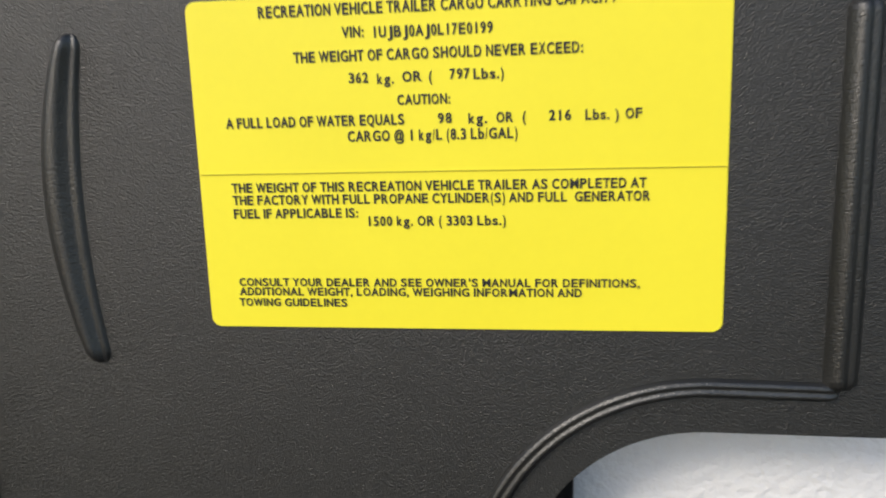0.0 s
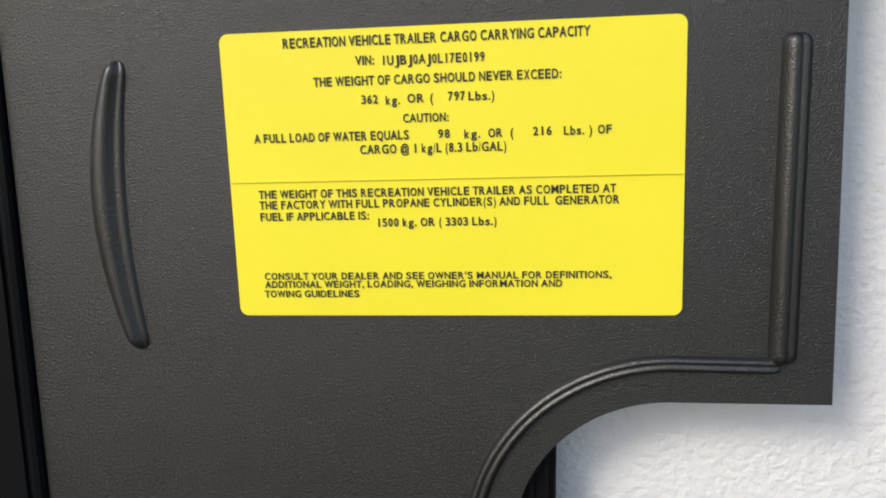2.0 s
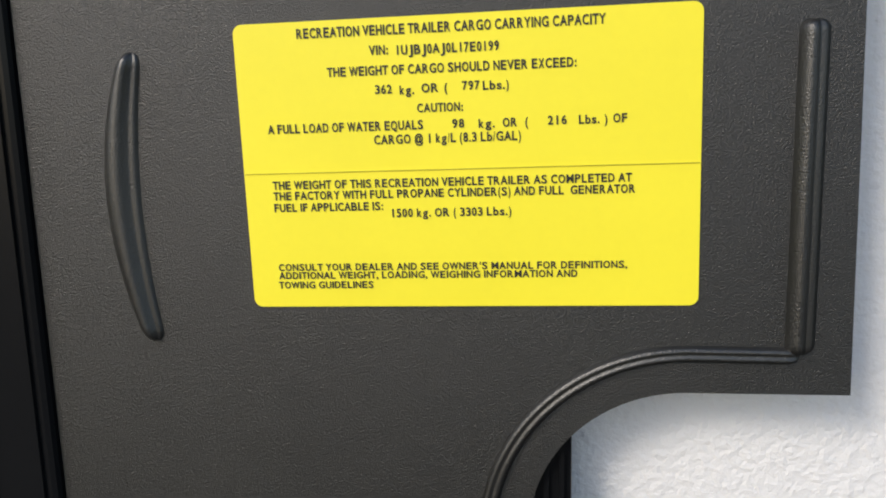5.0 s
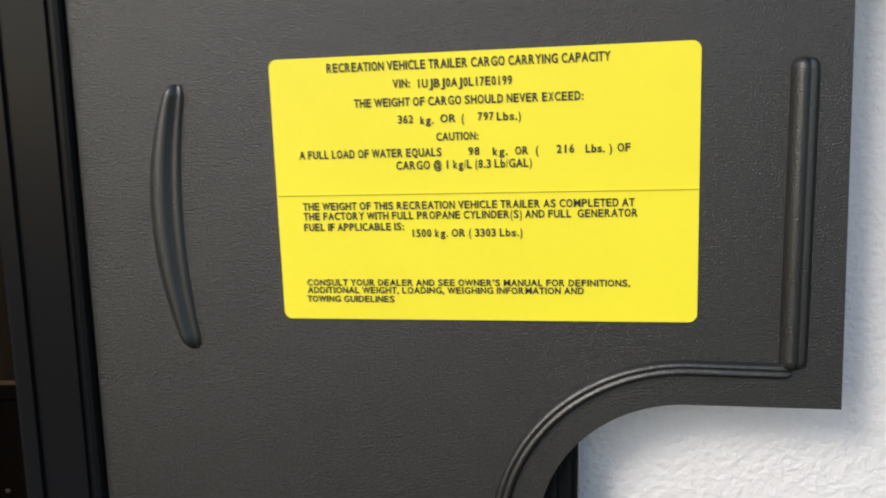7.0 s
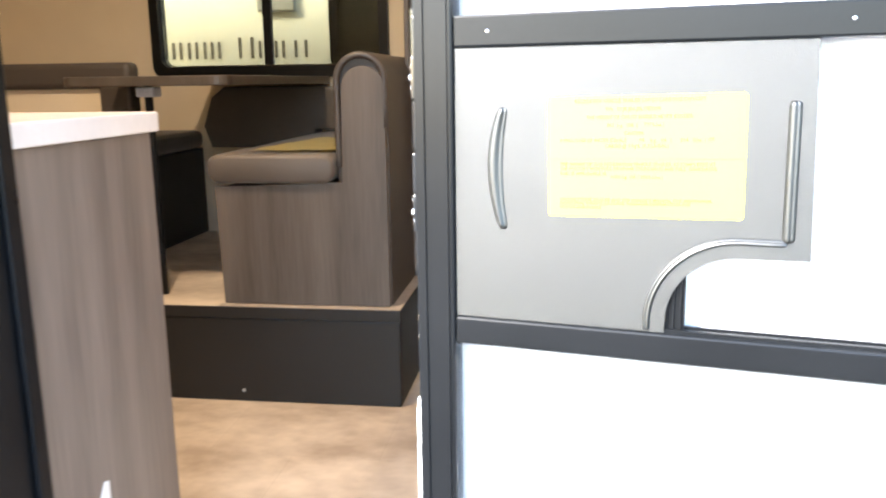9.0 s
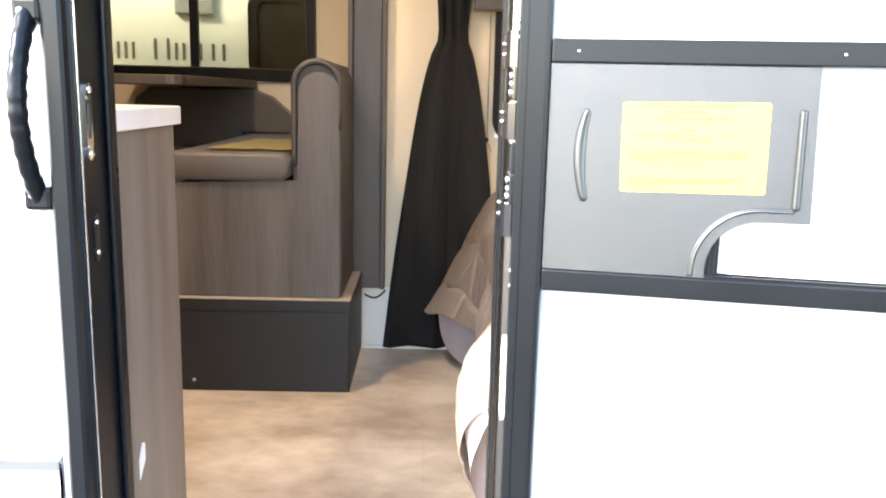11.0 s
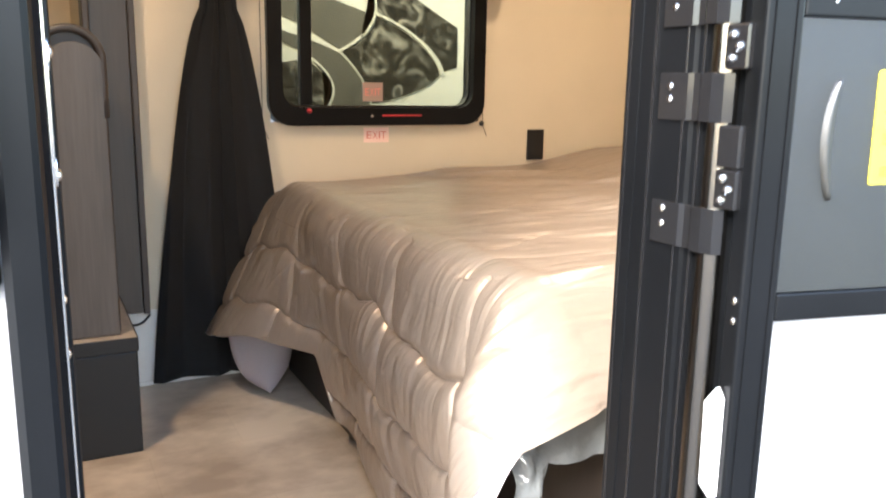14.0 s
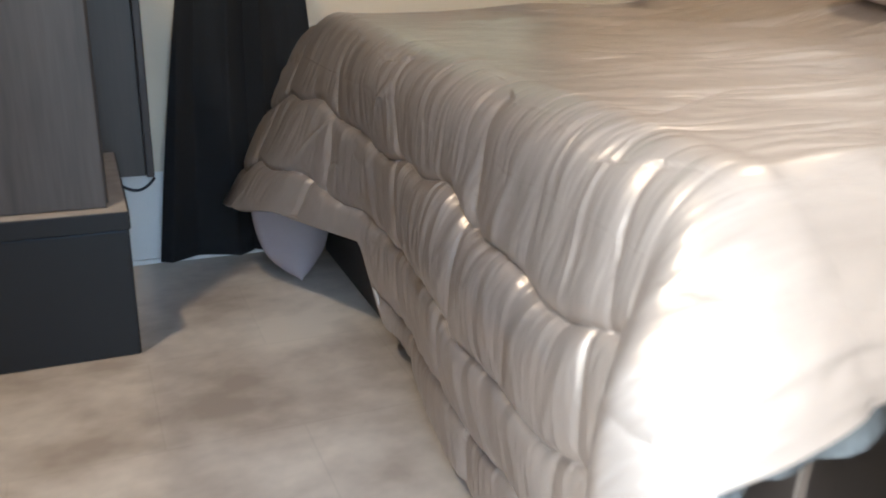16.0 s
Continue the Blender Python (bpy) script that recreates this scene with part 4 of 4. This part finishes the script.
def quilt_at(a, b):
    """Place and outward direction of the point (a, b) of the quilt, laid over the bed's foot and near edges."""
    zt = ZT + 0.055 * smooth_step(0.85, 1.25, a) * smooth_step(0.9, 1.3, b) - 0.05 * smooth_step(2.10, 2.32, b) * (1 - smooth_step(0.25, 0.6, a))
    da, db = max(0.0, X0 - a), max(0.0, Y0 - b)
    if da == 0 and db == 0:
        return Vector((a, b, zt)), Vector((0, 0, 1))
    h = (da ** 3 + db ** 3) ** (1 / 3)
    th = math.atan2(db ** 1.5, da ** 1.5)
    if db == 0:
        corner = 0.25 * math.exp(-((b - Y0) / 0.16) ** 2)
    elif da == 0:
        corner = 0.35
    else:
        corner = 0.25 + 0.75 * smooth_step(0, 0.45, th) if th < 0.45 else 1 - 0.65 * smooth_step(0.45, 1.57, th)
    far = smooth_step(1.60, 2.10, b) if db == 0 else 0
    if h < R * math.pi / 2:
        o, d = R * math.sin(h / R), R * (1 - math.cos(h / R))
        nx, nz = math.sin(h / R), math.cos(h / R)
    else:
        e = h - R * math.pi / 2
        o, d = R - (0.06 + 0.12 * smooth_step(1.3, 1.9, b)) * e, R + e
        nx, nz = 1.0, 0.1
    o += 0.12 * corner * smooth_step(0.04, 0.22, h) * (1 - 0.45 * smooth_step(0.3, 0.6, h))
    o += 0.055 * math.exp(-((b - 1.2) / 0.3) ** 2) * smooth_step(0.1, 0.3, h) * (1 - 0.6 * smooth_step(0.35, 0.6, h)) * (1 if db == 0 else 0.3)
    if db > 0:
        o += 0.42 * math.sin(th) ** 2 * max(0.0, h - 0.06)
    if far:
        bend = 0.022 * (1 - math.exp(-h / 0.022))
        o += (0.47 * h + 0.6 * bend - o) * far
        d += (0.92 * (h - bend) - d) * far
    x = (X0 if da > 0 else a) - o * math.cos(th)
    y = (Y0 if db > 0 else b) - o * math.sin(th)
    return Vector((x, y, zt - d)), Vector((-nx * math.cos(th), -nx * math.sin(th), nz)).normalized()


def pinch(p, k=7.0):
    """A narrow crest that runs along the noise's zero lines."""
    return max(0.0, 1 - abs(noise.noise(p)) * k)


def puff(a, b):
    """Height of the quilted surface over its backing: stitched blocks with gathers that start at the seams."""
    drop = X0 - a
    wav = 0.016 * math.sin(b * 2 * math.pi / 0.62 + 0.6) + 0.007 * math.sin(b * 2 * math.pi / 0.21)
    s = (drop - 0.208 + wav) / 0.16
    row = math.floor(s)
    s -= row
    c = (b - 0.945 + (0.02, -0.03, 0.035)[row % 3] + 0.014 * math.sin(a * 17 + row)) / 0.315
    col = math.floor(c)
    c -= col
    d, d2 = min(s, 1 - s) * 0.16, min(c, 1 - c) * 0.315
    hung = smooth_step(-0.03, 0.09, drop)
    near = smooth_step(Y0 + 0.02, Y0 - 0.06, b)
    key = row * 3.7 + col * 9.1
    lean = 0.22 * noise.noise((row * 1.3, col * 2.1, 0.7))
    q = b + lean * a + 0.012 * noise.noise((a * 7, b * 6, 2.0))
    if row < 0:
        d, s = (1 - s) * 0.16 if row == -1 else 0.16, max(s, 0.5) if row == -1 else 0.5
    dome = 1 - abs(2 * s - 1) ** 3.2
    side = 1 - abs(2 * c - 1) ** 6
    calm = smooth_step(0.0, 0.20, drop) * 0.65 + 0.35
    groove = math.exp(-d / 0.0075) + (0.8 if row >= 0 else 0.35 * smooth_step(0.0, 0.1, drop)) * math.exp(-d2 / 0.006)
    pull = (0.3 + 0.7 * math.exp(-d / 0.04)) * (0.65 + 0.9 * max(0.0, noise.noise((a * 3, b * 3.5, 5.5)) + 0.25))
    wide = noise.noise((a * 3.2, q * 12, key)) + 0.45 * noise.noise((a * 5, q * 27, key + 3))
    fold = pinch((a * 2.2, q * 9, key + 1), 6) + 0.7 * pinch((a * 3.5, q * 19, key + 5), 5)
    tick = pinch((a * 5 + b * 9, b * 5 - a * 7, 4.0), 14) * smooth_step(0.2, 0.45, noise.noise((a * 4, b * 4, 1.2)))
    hang = 0.0105 * (1 - 0.55 * smooth_step(1.65, 2.05, b)) * dome * (0.55 + 0.45 * side) - 0.0110 * groove * (1 - 0.85 * near) + pull * (0.0068 * wide + 0.0042 * fold) * calm + 0.004 * tick + 0.006 * noise.noise((a * 5, b * 6, 7.0))
    # the top lies flatter, with long ripples towards the head
    inner = smooth_step(0.05, 0.5, a)
    patch = 0.45 + 1.3 * max(0.0, noise.noise((a * 2.6, b * 3.2, 6.6)) + 0.15)
    long = (noise.noise((a * 2.4, b * 12 + a, 0.4)) + 0.6 * noise.noise((a * 5.0, b * 25, 8.0))) * patch
    crest = pinch((a * 0.8, b * 4.5 + 0.25 * a, 3.0), 5)
    seam = math.exp(-abs(b - 1.045 - 0.09 * smooth_step(0.0, 0.25, a)) / 0.007) + math.exp(-abs(b - 1.43 - 0.03 * math.sin(a * 8)) / 0.007) + math.exp(-abs(b - 1.79 + 0.03 * math.sin(a * 7)) / 0.007)
    lie = (0.0034 + 0.0105 * inner) * long + (0.001 + 0.009 * inner) * crest - 0.004 * seam + 0.006 * noise.noise((a * 4, b * 5, 5.0))
    # gathers along the near side, with a few slanting creases
    gather = 0.0062 * noise.noise((a * 2.5, b * 42, 6.0)) + 0.0024 * noise.noise((a * 5, b * 110, 9.0)) + 0.005 * pinch((a * 7 + b * 5, b * 2, 11.0), 10) * smooth_step(0.1, 0.3, a + 0.1)
    roll = 0.006 * math.exp(-((b - 0.855) / 0.012) ** 2) * smooth_step(-0.02, 0.12, a)
    flat = lie * (1 - near) + gather * near + roll
    return 0.008 + flat * (1 - hung) + hang * hung * (1 - 0.45 * near) + 0.6 * gather * near * hung


NA, NB, B0, B1 = 470, 560, 0.676, 2.30


def hem_at(b):
    """Where the quilt ends at the foot."""
    return -0.605 + 0.025 * smooth_step(1.15, 1.60, b) + 0.17 * smooth_step(1.69, 1.76, b) - 0.055 * smooth_step(1.95, 2.15, b) + 0.008 * math.sin(b * 9)


def near_hem(a):
    """Where the quilt ends on the near side; it hangs longer below the corner."""
    return B0 - 0.03 * smooth_step(0.05, 0.35, -a) + 0.004 * math.sin(a * 23)


bm = bmesh.new()
sheet_uv = bm.loops.layers.uv.new("cloth")
rows, where = [], {}
for i in range(NA + 1):
    row = []
    for j in range(NB + 1):
        b = B0 + (B1 - B0) * j / NB
        lo = hem_at(b)
        t = i / NA
        a = lo + (0.25 - lo) * t / 0.66 if t < 0.66 else 0.25 + 1.90 * (t - 0.66) / 0.34
        low = near_hem(a)
        b = low + (B1 - low) * j / NB
        p, n = quilt_at(a, b)
        q = p + n * puff(a, b)
        q.z = max(q.z, FLOOR + 0.012)
        v = bm.verts.new(q)
        where[v] = (a, b)
        row.append(v)
    rows.append(row)
for p, q in zip(rows, rows[1:]):
    for j in range(NB):
        f = bm.faces.new((p[j], p[j + 1], q[j + 1], q[j]))
        for corner in f.loops:
            corner[sheet_uv].uv = where[corner.vert]
quilt = thing("quilt", 0.9, 1.5, FLOOR, "taupe satin quilted comforter draped over the bed to the floor", "quilt")
part("cover", bm, M_SATIN, quilt, smooth=True)
bm = bmesh.new()
lows = []
for j in range(NB + 1):
    b = B0 + (B1 - B0) * j / NB
    p, n = quilt_at(hem_at(b), b)
    lows.append(p + n * 0.004)
part("hem", tube(lows[::3], 0.006, 8), M_SATIN, quilt, "rolled satin hem", smooth=True)
bm = bmesh.new()
rows = []
for i in range(60):
    a = -0.60 + 0.75 * i / 59
    row = []
    for j in range(8):
        p, n = quilt_at(a, near_hem(a) + 0.16 * j / 7 - 0.032 * smooth_step(0.12, 0.26, -a))
        row.append(bm.verts.new(p - n * (0.006 - 0.004 * noise.noise((a * 14, j * 0.5, 3.0)))))
    rows.append(row)
for p, q in zip(rows, rows[1:]):
    for j in range(7):
        bm.faces.new((p[j], p[j + 1], q[j + 1], q[j]))
part("lining", bm, M_LINING, quilt, "pale pink lining", smooth=True)

# pale sheet corner below the lifted quilt corner
bm = bmesh.new()
rows = []
for i in range(19):
    t = i / 18
    z = 0.86 - (0.86 - FLOOR - 0.004) * t
    w = 0.090 * math.sqrt(max(0, 1 - t ** 2.6)) + 0.006
    row = []
    for j in range(15):
        u = j / 14 * 2 - 1
        row.append(bm.verts.new((-0.092 + w * u + 0.010 * t, 2.175 - 0.045 * (1 - u * u) - 0.02 * t, z + 0.01 * u * u * t)))
    rows.append(row)
for p, q in zip(rows, rows[1:]):
    for j in range(14):
        bm.faces.new((p[j], p[j + 1], q[j + 1], q[j]))
bmesh.ops.solidify(bm, geom=bm.faces[:], thickness=0.012)
solo("sheet_corner", bm, M_LINING, "pale pink sheet corner hanging below the quilt", "bed sheet", smooth=True)

# plastic wrap of the mattress showing below the near hem
bm = bmesh.new()
rows = []
for i in range(50):
    t = i / 49
    row = []
    x = -0.07 + 0.75 * t
    for j in range(6):
        v = j / 5
        sag = 0.045 + 0.035 * math.sin(t * 7 + 0.5) ** 2
        row.append(bm.verts.new((x, 0.775 + 0.012 * noise.noise((t * 14, v * 2, 5)) - 0.01 * v, 1.13 - (0.04 + sag) * v + 0.008 * noise.noise((t * 20, v * 3, 1)))))
    rows.append(row)
for p, q in zip(rows, rows[1:]):
    for j in range(5):
        bm.faces.new((p[j], p[j + 1], q[j + 1], q[j]))
wrap = thing("plastic_wrap", 0, 0.78, FLOOR, "crumpled grey translucent plastic wrap hanging from the mattress", "plastic wrap")
part("skirt", bm, M_PLASTIC, wrap, smooth=True)
bm = bmesh.new()
rows = []
for i in range(40):
    t = i / 39
    row = []
    for j in range(9):
        u = j / 8
        w = 0.055 + 0.02 * noise.noise((t * 6, 0, 2))
        row.append(bm.verts.new((-0.085 + w * u + 0.012 * noise.noise((t * 7, u, 9)), 0.765 + 0.02 * noise.noise((t * 9, u * 3, 4)) - 0.012 * math.sin(u * 3), 1.10 - 0.445 * t)))
    rows.append(row)
for p, q in zip(rows, rows[1:]):
    for j in range(8):
        bm.faces.new((p[j], p[j + 1], q[j + 1], q[j]))
part("strip", bm, M_PLASTIC, wrap, smooth=True)

# pillow at the head
bm = bmesh.new()
bmesh.ops.create_uvsphere(bm, u_segments=40, v_segments=20, radius=1)
for v in bm.verts:
    x, y, z = v.co
    k = lambda q: math.copysign(abs(q) ** 0.55, q)
    v.co = Vector((k(x) * 0.24, k(y) * 0.34, z * 0.06 * (1.0 + 0.15 * noise.noise((x * 3, y * 3, 0)))))
bm.transform(Matrix.Translation((1.30, 1.50, 1.372)) @ Matrix.Rotation(radians(8), 4, "Y"))
pil = thing("pillow", 1.30, 1.50, 1.33, "cream pillow with dark piping lying at the head of the bed", "pillow")
part("cushion", bm, M_PILLOW, pil, smooth=True)
edge = [(1.30 + math.copysign(abs(math.cos(a)) ** 0.55, math.cos(a)) * 0.243, 1.50 + math.copysign(abs(math.sin(a)) ** 0.55, math.sin(a)) * 0.343, 1.372 - 0.14 * math.copysign(abs(math.cos(a)) ** 0.55, math.cos(a)) * 0.24) for a in [2 * math.pi * i / 72 for i in range(73)]]
part("piping", tube(edge, 0.006, 8), M_CUSHD, pil, "dark piping", smooth=True)

# ---- the next trailer, seen through the windows ----
NY = 3.72
nt_ = thing("neighbouring_trailer", 0.2, NY + 1.2, 0, "white travel trailer with dark swoosh graphics parked alongside", "trailer")
part("wall", box(-5.0, 4.0, NY, NY + 2.3, 0.55, 3.1, 0.06), M_SIDING, nt_)
part("skirt", box(-4.9, 3.9, NY + 0.05, NY + 2.2, 0.30, 0.549), M_FRAME, nt_)
for x in (-1.2, -0.4):
    for y in (NY + 0.2, NY + 2.05):
        bm = bmesh.new()
        bmesh.ops.create_cone(bm, cap_ends=True, segments=28, radius1=0.34, radius2=0.34, depth=0.2)
        bm.transform(Matrix.Translation((x, y, 0.34)) @ Matrix.Rotation(radians(90), 4, "X"))
        part("wheel", bm, M_OUT, nt_)
nw = part("window", ring(rounded(-1.155, -0.45, 1.65, 2.06, 0.07), rounded(-1.112, -0.493, 1.69, 2.02, 0.05), "y", NY - 0.025, NY + 0.005), M_FRAME, nt_, "dark rounded window")
part("pane", prism(rounded(-1.12, -0.485, 1.682, 2.028, 0.05), "y", NY - 0.012, NY - 0.004), M_DARKGLASS, nw)
part("vent", box(-1.52, -1.325, NY - 0.035, NY - 0.001, 1.945, 2.10, 0.01), M_RUBBER, nt_, "grey outlet cover")


def decal(pts, m, lift, label=""):
    return part("graphic", prism(pts, "y", NY - 0.002 - lift, NY - 0.0005), m, nt_, label)


def curve(p0, p1, p2, p3, n=14):
    out = []
    for i in range(n + 1):
        t = i / n
        out.append(tuple((1 - t) ** 3 * a + 3 * t * (1 - t) ** 2 * b + 3 * t * t * (1 - t) * c + t ** 3 * d for a, b, c, d in zip(p0, p1, p2, p3)))
    return out


def stripe(line, w, m, lift):
    left, right = [], []
    for i, p in enumerate(line):
        q, r = line[max(i - 1, 0)], line[min(i + 1, len(line) - 1)]
        dx, dz = r[0] - q[0], r[1] - q[1]
        l = math.hypot(dx, dz)
        left.append((p[0] - dz / l * w, p[1] + dx / l * w))
        right.append((p[0] + dz / l * w, p[1] - dx / l * w))
    decal(left + right[::-1], m, lift)


# grey band, grey swoosh and smoky ovals edged with white lines
band = [(0.15, 2.12), (0.52, 1.997)] + curve((0.894, 1.88), (0.905, 1.82), (0.83, 1.77), (0.718, 1.711)) + [(0.51, 1.827), (0.15, 1.965)]
decal(band, M_DECALG, 0.004, "dark grey band")
swoosh = curve((0.15, 1.848), (0.45, 1.80), (0.62, 1.74), (0.718, 1.693)) + curve((0.718, 1.693), (0.80, 1.62), (0.87, 1.53), (0.878, 1.40))[1:] + curve((0.626, 1.40), (0.70, 1.50), (0.70, 1.56), (0.58, 1.655)) + curve((0.58, 1.655), (0.48, 1.74), (0.35, 1.77), (0.15, 1.795))[1:]
decal(swoosh, M_DECALG, 0.008, "grey swoosh")
low = curve((0.15, 1.60), (0.34, 1.62), (0.45, 1.65), (0.541, 1.665)) + curve((0.541, 1.665), (0.66, 1.60), (0.70, 1.50), (0.60, 1.39))[1:] + [(0.15, 1.39)]
decal(low, M_SMOKE, 0.005, "smoky dark oval print")
oval = curve((0.728, 1.704), (0.85, 1.76), (0.90, 1.81), (0.91, 1.874)) + curve((0.91, 1.874), (1.10, 1.81), (1.25, 1.68), (1.257, 1.60))[1:] + curve((1.257, 1.60), (1.22, 1.54), (1.05, 1.48), (0.885, 1.456))[1:] + curve((0.885, 1.456), (0.87, 1.56), (0.80, 1.62), (0.728, 1.704))[1:-1]
decal(oval, M_SMOKE, 0.006, "smoky grey oval print")
tail = curve((0.84, 2.07), (0.90, 1.98), (0.90, 1.93), (0.919, 1.894)) + curve((0.919, 1.894), (1.08, 1.84), (1.25, 1.73), (1.286, 1.622))[1:] + [(1.36, 1.64), (1.36, 1.84)] + curve((1.32, 1.861), (1.15, 1.95), (1.05, 2.02), (0.96, 2.07))
decal(tail, M_SMOKE, 0.003, "smoky dark tail print")
stripe(curve((0.835, 2.08), (0.96, 1.93), (0.91, 1.80), (0.713, 1.706)), 0.006, M_DECALW, 0.012)
stripe(curve((0.906, 1.886), (1.09, 1.83), (1.23, 1.72), (1.27, 1.60)), 0.006, M_DECALW, 0.012)
stripe(curve((0.713, 1.702), (0.81, 1.62), (0.875, 1.53), (0.881, 1.42)), 0.0035, M_DECALW, 0.012)
stripe(curve((0.514, 1.700), (0.66, 1.62), (0.75, 1.52), (0.615, 1.40)), 0.006, M_DECALW, 0.012)
# maker's name shown only as plain bars of the letters' size
for x, w, h in ((-2.035, 0.055, 0.085), (-1.955, 0.06, 0.085), (-1.87, 0.06, 0.085), (-1.785, 0.05, 0.085), (-1.64, 0.085, 0.105), (-1.53, 0.05, 0.085), (-1.445, 0.05, 0.085), (-1.345, 0.07, 0.085)):
    for k in (0.12, 0.88):
        part("letter_bar", prism(rounded(x + w * k - 0.008, x + w * k + 0.008, 1.722, 1.722 + h, 0.003, 2), "y", NY - 0.003, NY - 0.0005), M_LETTER, nt_)
